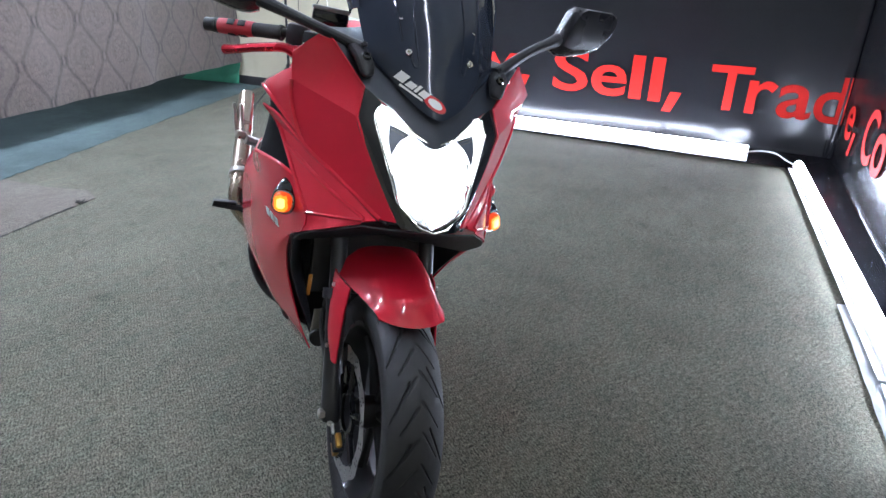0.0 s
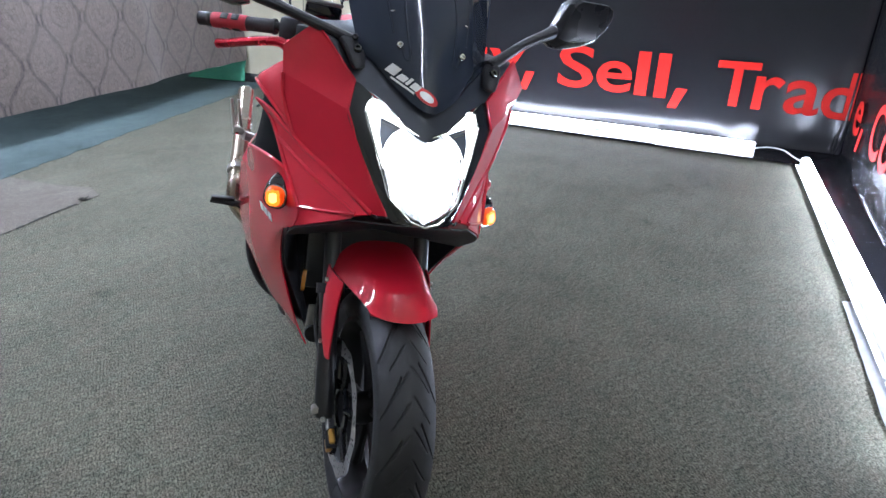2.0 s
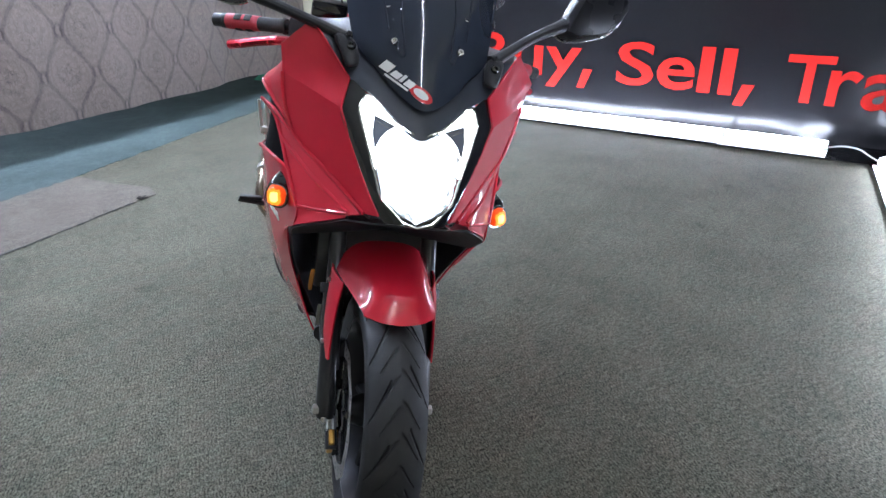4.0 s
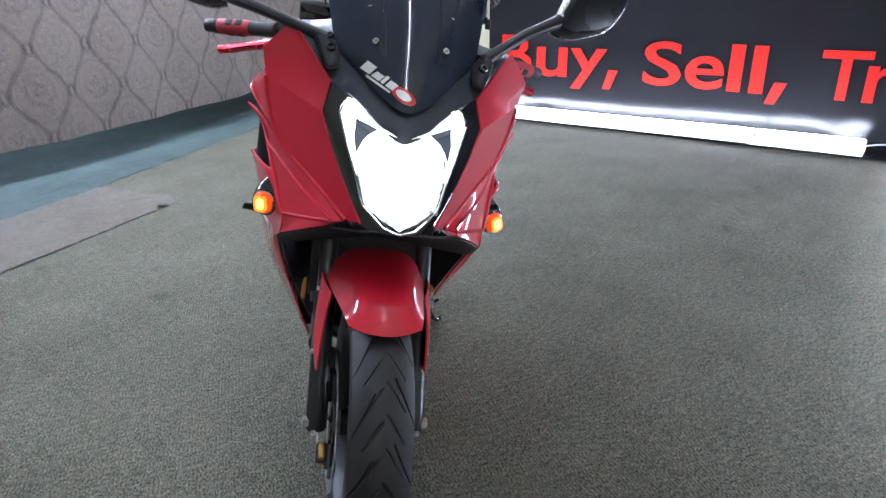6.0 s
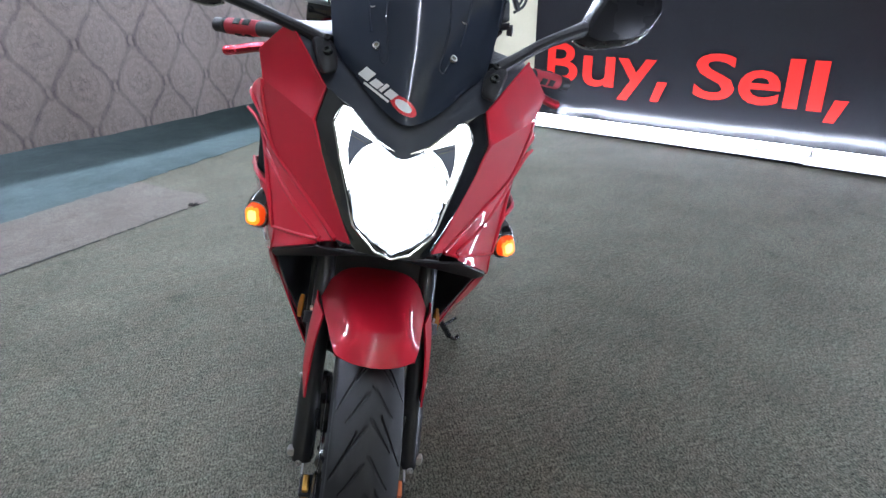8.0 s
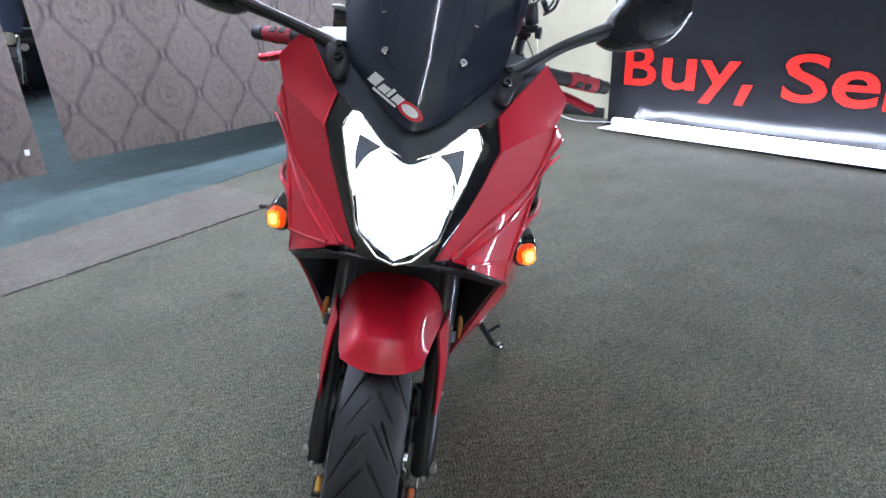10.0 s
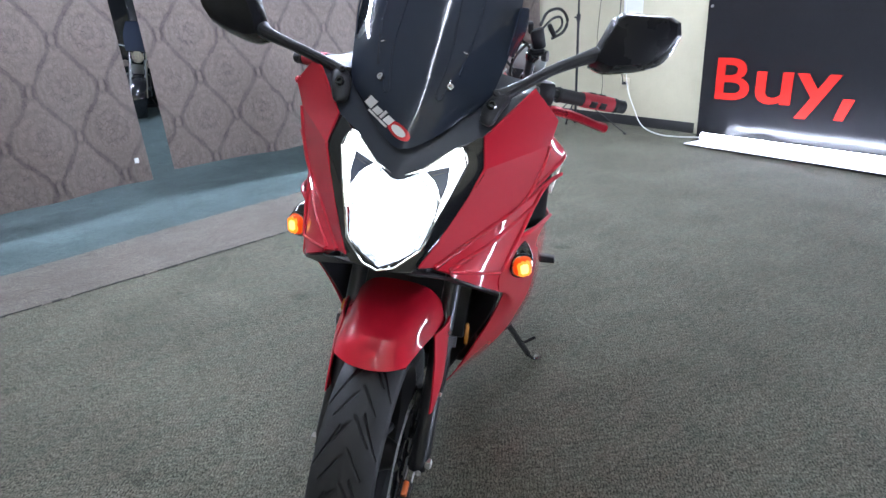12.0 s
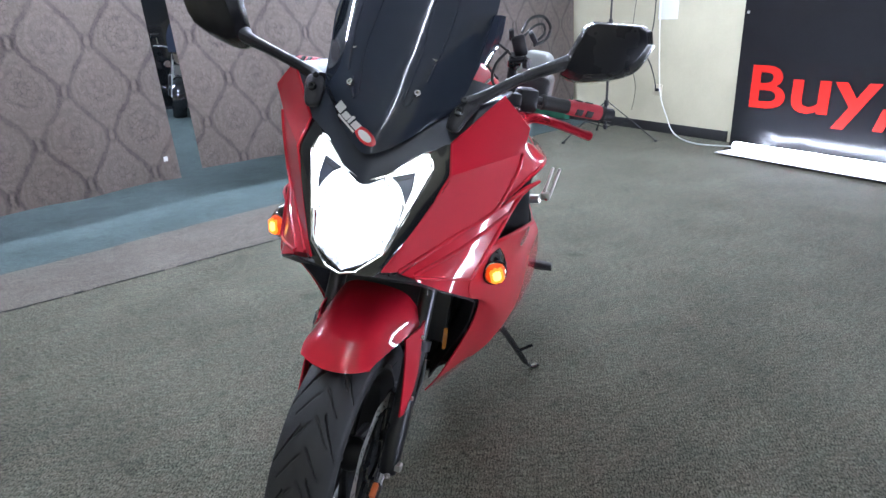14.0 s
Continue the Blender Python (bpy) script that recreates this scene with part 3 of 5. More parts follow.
batten((-3.24, 6.24), (-0.64, 6.19), (-0.12, 0.30))
batten((-0.635, 6.185), (0.17, 6.16), (-0.14, 0.33))
batten((0.545, 5.80), (0.740, 2.45), (-0.005, 0.12))
batten((0.742, 2.42), (0.768, 1.90), (-0.005, 0.12))

# wrinkled white plastic trim that goes on from the lamp's end
trim = thing("plastic_trim", "loose wrinkled cloudy white plastic trim on the floor beside the batten", "trim")
bm = bmesh.new()
lines = []
for i in range(61):
    f = i / 60
    y = 3.12 - 1.67 * f
    left = 0.606 + 0.075 * f + 0.006 * noise.noise(Vector((y * 6, 0, 1)))
    row = []
    for k in range(9):
        x = left + 0.085 * k / 8
        z = 0.009 + 0.008 * math.sin(math.pi * k / 8) + 0.006 * noise.noise(Vector((x * 20, y * 5, 3)))
        row.append(bm.verts.new((x, y, z)))
    lines.append(row)
for r0, r1 in zip(lines[:-1], lines[1:]):
    for k in range(8):
        bm.faces.new((r0[k], r0[k + 1], r1[k + 1], r1[k]))
bmesh.ops.solidify(bm, geom=bm.faces[:], thickness=0.003)
part("strip", bm, TRIM_PLASTIC, trim)


def cable(points, r, mat, label):
    t = thing("cable", label, "cable")
    part("sheath", tube(points, r, 8, 8), mat, t)
    return t


cable([(0.17, 6.14, 0.05), (0.27, 6.12, 0.075), (0.38, 6.02, 0.085), (0.46, 5.92, 0.06), (0.53, 5.80, 0.05)], 0.006, CABLE_WHITE, "white link cable between two floor battens")
cable([(-4.62, 6.60, 2.3), (-4.57, 6.59, 1.3), (-4.52, 6.57, 0.85), (-4.44, 6.54, 0.45), (-4.28, 6.48, 0.22), (-4.05, 6.36, 0.06), (-3.7, 6.26, 0.014), (-3.22, 6.24, 0.05)], 0.006, CABLE_WHITE, "white cable hanging down the wall to the batten")
cable([(-4.66, 6.60, 2.2), (-4.64, 6.58, 1.2), (-4.74, 6.57, 0.95), (-4.60, 6.55, 0.72), (-4.52, 6.54, 0.55), (-4.55, 6.58, 0.47)], 0.007, CABLE_BLACK, "thin dark cable plugged into the wall outlet")
cable([(-4.92, 6.60, 1.6), (-4.97, 6.59, 0.9), (-4.85, 6.58, 0.5), (-4.9, 6.6, 0.22)], 0.004, CABLE_BLACK, "thin dark wire loosely hung on the wall")

outlet = thing("wall_outlet", "ivory wall outlet with a dark plug", "outlet", pose(-4.56, 6.64, 0.47))
part("plate", block((0.125, 0.014, 0.125), pose(0, -0.007, 0), 0.004), PLATE, outlet)
part("plug", block((0.05, 0.04, 0.035), pose(0.01, -0.026, 0.005), 0.008), BLACK, outlet, "dark rubber plug")
sheet_paper = thing("paper_sheet", "white paper sheet taped to the cream wall", "paper", pose(-4.50, 6.636, 1.54))
part("page", block((0.26, 0.002, 0.62), pose(0, 0, 0, 0, 0, 1.0)), PAPER, sheet_paper, "", False)


# ---- light stand ----
def light_stand(x, y, turn):
    t = thing("light_stand", "black folding tripod light stand with thin legs", "tripod", pose(x, y, 0, 0, 0, turn))
    part("pole", tube([(0, 0, 0.10), (0, 0, 1.25)], 0.014, 12, 1, None, False), BLACK, t)
    part("pole", tube([(0, 0, 1.2), (0, 0, 2.1)], 0.011, 12, 1, None, False), BLACK, t)
    part("collar", lathe([(0, 1.18), (0.022, 1.18), (0.022, 1.25), (0, 1.25)], (0, 0, 0), (0, 0, 1), 14), BLACK, t)
    part("clamp_knob", tube([(0, 0, 1.215), (0.05, 0, 1.215)], 0.010, 8, 1, None, False), BLACK, t)
    part("collar", lathe([(0, 0.36), (0.026, 0.36), (0.026, 0.42), (0, 0.42)], (0, 0, 0), (0, 0, 1), 14), BLACK, t)
    part("collar", lathe([(0, 0.11), (0.022, 0.11), (0.022, 0.15), (0, 0.15)], (0, 0, 0), (0, 0, 1), 14), BLACK, t)
    for k in range(3):
        a = radians(120 * k)
        c, s = math.cos(a), math.sin(a)
        leg = part("leg", tube([(c * 0.02, s * 0.02, 0.40), (c * 0.56, s * 0.56, 0.016)], 0.009, 8, 1, None, False, 0.7), BLACK, t)
        part("rubber_foot", block((0.035, 0.026, 0.024), pose(c * 0.56, s * 0.56, 0.012, 0, 0, 120 * k), 0.006), RUBBER, leg)
        part("brace", tube([(c * 0.02, s * 0.02, 0.13), (c * 0.28, s * 0.28, 0.215)], 0.006, 6, 1, None, False), BLACK, t)
    return t


light_stand(-4.58, 5.86, -95)


# ---- curtains ----
def curtain(plan, bottom, seed, label, folds=0.035, tag=None, lean=0.0):
    """A hung cloth along a plan line; bottom: hem height at start and end."""
    t = thing("curtain", label, "curtain", None, "damask curtains")
    line = spline([(x, y, 0) for x, y in plan], 40)
    length = [0.0]
    for p, q in zip(line[:-1], line[1:]):
        length.append(length[-1] + (q - p).length)
    bm = bmesh.new()
    uv = bm.loops.layers.uv.new("cloth")
    rows, top = 40, 2.55
    grid, coord = [], {}
    for i, p in enumerate(line):
        d = (line[min(i + 1, len(line) - 1)] - line[max(i - 1, 0)]).normalized()
        n = Vector((-d.y, d.x, 0))
        f = length[i] / length[-1]
        low = bottom[0] * (1 - f) + bottom[1] * f + 0.012 * noise.noise(Vector((length[i] * 3.0, seed, 0)))
        col = []
        for k in range(rows + 1):
            z = top + (low - top) * k / rows
            wave = folds * (noise.noise(Vector((length[i] * 1.5, z * 0.25, seed))) * 1.6 + 0.35 * math.sin(length[i] * 9.0 + seed + z * 0.4)) * (0.5 + 0.5 * k / rows)
            v = bm.verts.new(p + n * wave - d * lean * (z - low) + Vector((0, 0, z)))
            coord[v] = (length[i] / 0.47 + seed * 0.37, z / 0.62)
            col.append(v)
        grid.append(col)
    for c0, c1 in zip(grid[:-1], grid[1:]):
        for k in range(rows):
            face = bm.faces.new((c0[k], c0[k + 1], c1[k + 1], c1[k]))
            for loop in face.loops:
                loop[uv].uv = coord[loop.vert]
    bmesh.ops.solidify(bm, geom=bm.faces[:], thickness=0.004)
    part("cloth", bm, DAMASK, t)
    rod = [p - (line[-1] - line[0]).normalized() * lean * 2.3 + Vector((0, 0, top + 0.02)) for p in line[::10]]
    part("rod", tube(rod, 0.018, 10, 2), STEEL, t, "thin metal hanging rod")
    for p in rod[::3]:
        part("hanger", tube([p, Vector((p.x, p.y, CEILING))], 0.006, 6, 1, None, False), STEEL, t)
    if tag:
        part("care_tag", block((0.004, 0.032, 0.036), Matrix.Translation(tag) @ pose(0, 0, 0, 0, 0, 20), 0.001), TAG, t, "small white sewn tag")
    return t


curtain([(-3.55, -1.6), (-3.86, -0.6), (-4.10, 0.30), (-4.33, 0.90), (-4.53, 1.40)], (0.19, 0.215), 1.0, "taupe damask curtain with a dark ogee pattern and a small tag", tag=(-4.455, 1.31, 0.375), lean=0.06)
curtain([(-4.58, 1.58), (-4.66, 2.1), (-4.74, 2.8), (-5.05, 3.9), (-5.45, 5.2), (-5.86, 6.52)], (0.245, 0.30), 2.6, "taupe damask curtain with a dark ogee pattern and loose hem", lean=0.06)

tarp = thing("tarpaulin", "crumpled green cloth tucked behind the curtain end", "tarpaulin")
rows = [[(-6.75, 6.35, 0.02), (-6.2, 6.45, 0.02), (-5.90, 6.52, 0.015)], [(-6.6, 6.5, 0.16), (-6.2, 6.54, 0.20), (-5.92, 6.57, 0.24)], [(-6.5, 6.58, 0.30), (-6.2, 6.59, 0.42), (-5.95, 6.60, 0.52)]]
g = net(rows, 8)
for r in g:
    for p in r:
        p += Vector((0, noise.noise(p * 7) * 0.03, 0))
part("cloth", sheet(g, 0.004), GREEN_CLOTH, tarp)

# dark cupboard in the hall behind the second machine
cupboard = thing("cupboard", "tall dark cupboard beyond the curtain gap", "cupboard", pose(-11.9, 2.65, 0, 0, 0, 8))
part("body", block((0.45, 1.5, 1.95), pose(0, 0, 0.98), 0.01), BLACK, cupboard)
for py in (-0.375, 0.375):
    door = part("door", block((0.02, 0.735, 1.85), pose(0.235, py, 0.99), 0.006), BLACK_GLOSS, cupboard)
    part("handle", tube([(0.262, py * 0.12, 0.95), (0.262, py * 0.12, 1.15)], 0.010, 8, 1, None, False), CHROME, door, "chrome handle")


# ---- motorcycle: x ahead, y to the rider's left, z up, from the front tyre's foot ----
LEAN_SIDE = 9.7
BIKE_POSE = pose(-0.6576, 1.0818, 0.001, 0, 0, -45) @ pose(0, 0, 0, -LEAN_SIDE, 0, 0)


def tyre_mesh(centre, radius, width, sections=420, columns=32, grooves=30):
    """A road tyre with chevron grooves pressed into the tread."""
    bm = bmesh.new()
    half = width / 2
    cross = []
    tread = half * 0.95
    for k in range(columns + 1):
        y = -tread + 2 * tread * k / columns
        cross.append((radius - half * 1.25 + math.sqrt((half * 1.25) ** 2 - y * y), y))
    side = [(radius - 0.045, half), (radius - 0.062, half * 0.97), (radius - 0.078, half * 0.84)]
    cross = [(r, -y) for r, y in side[::-1]] + cross + side
    inner = [(radius - 0.088, half * 0.72), (radius - 0.088, -half * 0.72)]
    rings = []
    for i in range(sections):
        th = 2 * math.pi * i / sections
        ring = []
        for r, y in cross:
            u = abs(y) / half
            w = math.hypot(u, 0.16) - 0.16
            ph = (th * grooves / (2 * math.pi) - 2.1 * w + 0.6 * w * w + (0.22 if y > 0 else 0)) % 1.0
            ph2 = (th * grooves / (4 * math.pi) - 1.1 * u + (0.25 if y > 0 else 0)) % 1.0
            cut = 0.0
            if 0.02 < u < 0.62:
                cut = 0.0040 * min(1.0, u / 0.15) * max(0.0, 1 - abs(ph - 0.5) / (0.095 * (1.05 - u)))
            if 0.30 < u < 0.90:
                cut = max(cut, 0.0065 * max(0.0, 1 - abs(ph2 - 0.5) / (0.058 * (1.25 - u))))
            rr = r - cut
            ring.append(bm.verts.new(Vector(centre) + Vector((math.sin(th) * rr, y, math.cos(th) * rr))))
        for r, y in inner:
            ring.append(bm.verts.new(Vector(centre) + Vector((math.sin(th) * r, y, math.cos(th) * r))))
        rings.append(ring)
    m = len(rings[0])
    for i in range(sections):
        a, b = rings[i], rings[(i + 1) % sections]
        for k in range(m):
            bm.faces.new((a[k], a[(k + 1) % m], b[(k + 1) % m], b[k]))
    return bm


def disc_mesh(centre, r0, r1, thick, y):
    """A waved and drilled brake disc."""
    bm = bmesh.new()
    n, m = 180, 7
    rings = []
    for i in range(n):
        th = 2 * math.pi * i / n
        outer = r1 + 0.0035 * math.sin(th * 10)
        rings.append([bm.verts.new(Vector(centre) + Vector((math.sin(th) * (r0 + (outer - r0) * k / (m - 1)), y, math.cos(th) * (r0 + (outer - r0) * k / (m - 1))))) for k in range(m)])
    for i in range(n):
        a, b = rings[i], rings[(i + 1) % n]
        for k in range(m - 1):
            hole = (i % 5 == (0, 2, 4, 1, 3, 0)[k] and 0 < k < m - 2 and (i // 5) % 2 == 0)
            if not hole:
                bm.faces.new((a[k], a[k + 1], b[k + 1], b[k]))
    bmesh.ops.solidify(bm, geom=bm.faces[:], thickness=thick)
    return bm


def wheel(bike, name, centre, radius, width, disc_r, disc_y, sections=420, columns=32):
    """Tyre, six-spoke cast rim, hub and discs."""
    c = Vector(centre)
    rim_r = radius - 0.085
    w = width * 0.36
    rim = part(name, lathe([(rim_r, -w), (rim_r + 0.006, -w - 0.006), (rim_r - 0.006, -w - 0.008), (rim_r - 0.022, -w * 0.5), (rim_r - 0.024, w * 0.5), (rim_r - 0.006, w + 0.008), (rim_r + 0.006, w + 0.006), (rim_r, w)], c, (0, 1, 0), 64), DARK_METAL, bike, "dark cast-alloy wheel")
    part("tyre", tyre_mesh(c, radius, width, sections, columns), RUBBER, rim, "black road tyre with curved tread grooves")
    part("hub", lathe([(0, -0.06), (0.028, -0.06), (0.04, -0.03), (0.04, 0.03), (0.028, 0.06), (0, 0.06)], c, (0, 1, 0), 24), DARK_METAL, rim)
    for k in range(6):
        a = math.pi * 2 * k / 6 + 0.2
        d = Vector((math.sin(a), 0, math.cos(a)))
        part("spoke", tube([c + d * 0.03, c + d * 0.11, c + d * (rim_r - 0.016)], [0.017, 0.012, 0.018], 8, 3, None, True, 0.8), DARK_METAL, rim)
    for s in disc_y:
        disc = part("brake_disc", disc_mesh(c, disc_r - 0.034, disc_r, 0.005, s), DISC, rim, "drilled steel brake disc")
        carrier = lathe([(0.045, -0.004), (0.062, -0.004), (0.062, 0.004), (0.045, 0.004)], c + Vector((0, s * 0.96, 0)), (0, 1, 0), 32)
        part("disc_carrier", carrier, BLACK_GLOSS, rim, "black disc carrier")
        for k in range(6):
            a = math.pi * 2 * k / 6
            d = Vector((math.sin(a), 0, math.cos(a)))
            part("carrier_arm", tube([c + d * 0.055 + Vector((0, s * 0.96, 0)), c + d * (disc_r - 0.028) + Vector((0, s, 0))], 0.009, 6, 1, None, False), BLACK_GLOSS, rim)
    return rim


bike = thing("motorcycle", "glossy red sport motorcycle with lit headlight, leaning on its side stand", "motorcycle", BIKE_POSE)
AXLE = Vector((0, 0, 0.30))
wheel(bike, "front_wheel", AXLE, 0.30, 0.131, 0.157, (0.078, -0.078), 1200, 72)
wheel(bike, "rear_wheel", (-1.45, 0, 0.312), 0.312, 0.180, 0.12, (-0.10,))

for s in (1, -1):
    y = 0.113 * s
    leg = part("fork_leg", tube([(0.004, y, 0.280), (-0.012, y, 0.315), (-0.075, y, 0.44), (-0.125, y, 0.55)], [0.021, 0.0245, 0.023, 0.026], 16, 5), FORK_BLACK, bike, "black fork lower leg")
    part("fork_tube", tube([(-0.120, y, 0.54), (-0.20, y, 0.72), (-0.30, y, 0.94), (-0.375, y, 1.10)], 0.0205, 14, 2), FORK_TUBE, leg, "grey metal fork tube")
    part("fork_seal", lathe([(0.021, -0.012), (0.034, -0.012), (0.034, 0.012), (0.021, 0.012)], (-0.127, y, 0.555), (-0.42, 0, 0.906), 20), BLACK, leg)
    bolt((0.020, 0.117 * s, 0.286), (0.75, 0.55 * s, 0.2), 0.0065, 0.008, STEEL, leg, "pinch_bolt")
    part("axle_end", lathe([(0, 0), (0.013, 0), (0.013, 0.014), (0.008, 0.017), (0, 0.017)], (0, 0.128 * s, 0.30), (0, s, 0), 6), STEEL, leg, "steel axle nut")
    cal = part("brake_caliper", block((0.075, 0.062, 0.125), pose(-0.085, 0.098 * s, 0.375, 0, -24, 0), 0.014), BLACK_GLOSS, leg, "black brake caliper")
    part("caliper_bracket", block((0.05, 0.022, 0.11), pose(-0.03, 0.10 * s, 0.33, 0, -24, 0), 0.006), BLACK_GLOSS, leg)
    pad = part("brake_pad", block((0.035, 0.014, 0.06), pose(0.035, 0.098 * s, 0.235, 0, 28, 0), 0.004), ORANGE_LABEL if s > 0 else GOLD, leg, "orange and gold coloured pad holder")
    part("pad_band", block((0.045, 0.026, 0.016), pose(0.040, 0.098 * s, 0.245, 0, 28, 0), 0.003), BLACK, leg)
    part("writing_bar", block((0.028, 0.003, 0.010), pose(0.02, 0.109 * s, 0.272, 0, 28, 0)), WHITE_DECAL, leg, "", False)
    ref = part("side_reflector", prism([(0.008 * math.cos(k * math.pi / 8), 0.028 * math.sin(k * math.pi / 8)) for k in range(16)], 0.010, pose(-0.228, 0.160 * s, 0.528, 90, -14, 14 * s), 0.003), AMBER_REFLECTOR, leg, "amber round reflector")

# front mudguard: a crown over the tyre and two side blades
half = [[(0.128, 0, 0.597), (0.122, 0.044, 0.600), (0.104, 0.075, 0.606)],
        [(0.094, 0, 0.642), (0.086, 0.050, 0.637), (0.068, 0.084, 0.612)],
        [(0.020, 0, 0.670), (0.012, 0.058, 0.660), (-0.006, 0.095, 0.608)],
        [(-0.060, 0, 0.682), (-0.068, 0.066, 0.668), (-0.080, 0.108, 0.606)],
        [(-0.130, 0, 0.684), (-0.140, 0.072, 0.668), (-0.156, 0.118, 0.606)]]
full = [[(x, -y, z) for x, y, z in r[:0:-1]] + r for r in half]
fender = part("front_mudguard", sheet(net(full, 6), 0.004), RED, bike, "glossy red front mudguard")
for s in (1, -1):
    blade = net([[(-0.046, 0.106, 0.606), (-0.100, 0.122, 0.612), (-0.156, 0.124, 0.618)],
                 [(-0.030, 0.116, 0.550), (-0.075, 0.131, 0.552), (-0.118, 0.131, 0.552)],
                 [(-0.014, 0.122, 0.480), (-0.055, 0.134, 0.478), (-0.092, 0.132, 0.476)],
                 [(-0.004, 0.124, 0.432), (-0.025, 0.127, 0.426), (-0.050, 0.126, 0.424)]], 5)
    b = part("mudguard_blade", sheet(blade, 0.004, s), RED, fender)
    bolt((-0.100, 0.129 * s, 0.590), (0.2, s, 0), 0.0055, 0.005, STEEL, b)
    bolt((-0.062, 0.132 * s, 0.448), (0.2, s, 0), 0.0055, 0.005, STEEL, b)

# headlight
LAMP_FIN = material("lamp_fin", (0.13, 0.15, 0.20), 0.35, vary=0.1)
def lamp_face(points, lift):
    """Outline points (y, z) laid on the sloping lamp face."""
    return [(0.106 - 0.57 * (z - 0.81) + lift + 0.012 * (1 - (abs(y) / 0.12) ** 2), y, z) for y, z in points]


HALF = [(0.0, 0.809), (0.030, 0.817), (0.072, 0.852), (0.085, 0.890), (0.106, 0.945), (0.125, 1.004), (0.114, 1.031), (0.090, 1.025), (0.046, 0.988), (0.0, 0.967)]


def face_plate(outline, lift, depth, mat, parent, name, label=""):
    """A plate of that depth behind an outline on the lamp face, meshed from its middle line."""
    bm = bmesh.new()
    pts = [Vector(p) for p in lamp_face(outline, lift)]
    back = [p - Vector((depth, 0, 0)) for p in pts]
    a, b = [bm.verts.new(p) for p in pts], [bm.verts.new(p) for p in back]
    n = len(pts)
    bm.faces.new(a)
    bm.faces.new(b[::-1])
    for i in range(n):
        bm.faces.new((a[i], b[i], b[(i + 1) % n], a[(i + 1) % n]))
    bmesh.ops.triangulate(bm, faces=bm.faces[:])
    return part(name, bm, mat, parent, label)


def mirrored(outline):
    return outline + [(-y, z) for y, z in outline[-2:0:-1]]


headlight = face_plate(mirrored([(y * 1.0, z) for y, z in HALF]), -0.035, 0.03, BLACK_GLOSS, bike, "headlight", "lit white headlight with two running-light arms")
bowl = [(0.0, 0.812), (0.036, 0.829), (0.068, 0.851), (0.078, 0.884), (0.085, 0.911), (0.083, 0.936), (0.074, 0.958), (0.056, 0.976), (0.036, 0.982), (0.0, 0.962)]
core = [(y * 0.86, 0.902 + (z - 0.902) * 0.88) for y, z in bowl]
face_plate(mirrored(core), -0.012, 0.018, HEAD_GLOW, headlight, "reflector_bowl", "blazing white reflector")
# cut-glass edge round the bowl: two rows of small tilted facets, glints painted as glow
rng = random.Random(21)
bm = bmesh.new()
def along(outline, n):
    pts = [Vector((y, z, 0)) for y, z in mirrored(outline)]
    pts.append(pts[0])
    total = sum((q - p).length for p, q in zip(pts[:-1], pts[1:]))
    out, run, k = [], 0.0, 0
    for i in range(n):
        want = total * i / n
        while run + (pts[k + 1] - pts[k]).length < want:
            run += (pts[k + 1] - pts[k]).length
            k += 1
        p = pts[k].lerp(pts[k + 1], (want - run) / (pts[k + 1] - pts[k]).length)
        out.append((p.x, p.y))
    return out
rims = [along([(y * f, 0.902 + (z - 0.902) * g) for y, z in bowl], 66) for f, g in ((0.84, 0.86), (0.92, 0.935), (1.0, 1.0))]
for ra, rb in zip(rims[:-1], rims[1:]):
    for k in range(66):
        quad = [Vector(lamp_face([q], -0.008 + rng.uniform(-0.003, 0.003))[0]) for q in (ra[k], ra[(k + 1) % 66], rb[(k + 1) % 66], rb[k])]
        bm.faces.new([bm.verts.new(q) for q in quad])
# random glow per facet stands for the bulb's light reflected in the glass
FACET_GLOW = glow("cut_glass_glints", (0.66, 0.80, 1.0), 1.0)
nt = FACET_GLOW.node_tree
isle = nt.nodes.new("ShaderNodeNewGeometry")
vary = nt.nodes.new("ShaderNodeMapRange")
vary.inputs["To Min"].default_value, vary.inputs["To Max"].default_value = 0.10, 1.6
nt.links.new(isle.outputs["Random Per Island"], vary.inputs["Value"])
nt.links.new(vary.outputs[0], nt.nodes["Principled BSDF"].inputs["Emission Strength"])
tagged(part("cut_glass_glints", bm, FACET_GLOW, headlight, "bluish cut-glass edge of the reflector, its glints painted as glow", False), kind="stuff")
for s in (1, -1):
    arm_out = [(0.086, 0.900), (0.104, 0.945), (0.123, 1.003), (0.116, 1.031), (0.090, 1.026), (0.046, 0.990), (0.040, 0.979), (0.060, 0.986), (0.095, 1.001), (0.098, 0.976), (0.090, 0.935)]
    face_plate([(y * s, z) for y, z in arm_out], -0.006, 0.012, DRL_GLOW, headlight, "running_light", "bright curved running light")
    fin = face_plate([(y * s, z) for y, z in ((0.094, 0.998), (0.050, 0.983), (0.070, 0.970), (0.080, 0.957), (0.090, 0.936), (0.096, 0.965))], -0.003, 0.006, LAMP_FIN, headlight, "lamp_fin", "blue-grey fin between bowl and running light")
    bm = bmesh.new()
    for k in range(9):
        for m in range(2):
            q = Vector(lamp_face([((0.060 + 0.0036 * k + 0.002 * m) * s, 0.983 + 0.0013 * k - 0.005 * m)], -0.001)[0])
            block((0.003, 0.0018, 0.0018), Matrix.Translation(q), 0, bm)
    tagged(part("fin_texture", bm, CHROME, fin, "small bright studs", False), kind="stuff")
rim_line = lamp_face(mirrored(HALF), 0.002)
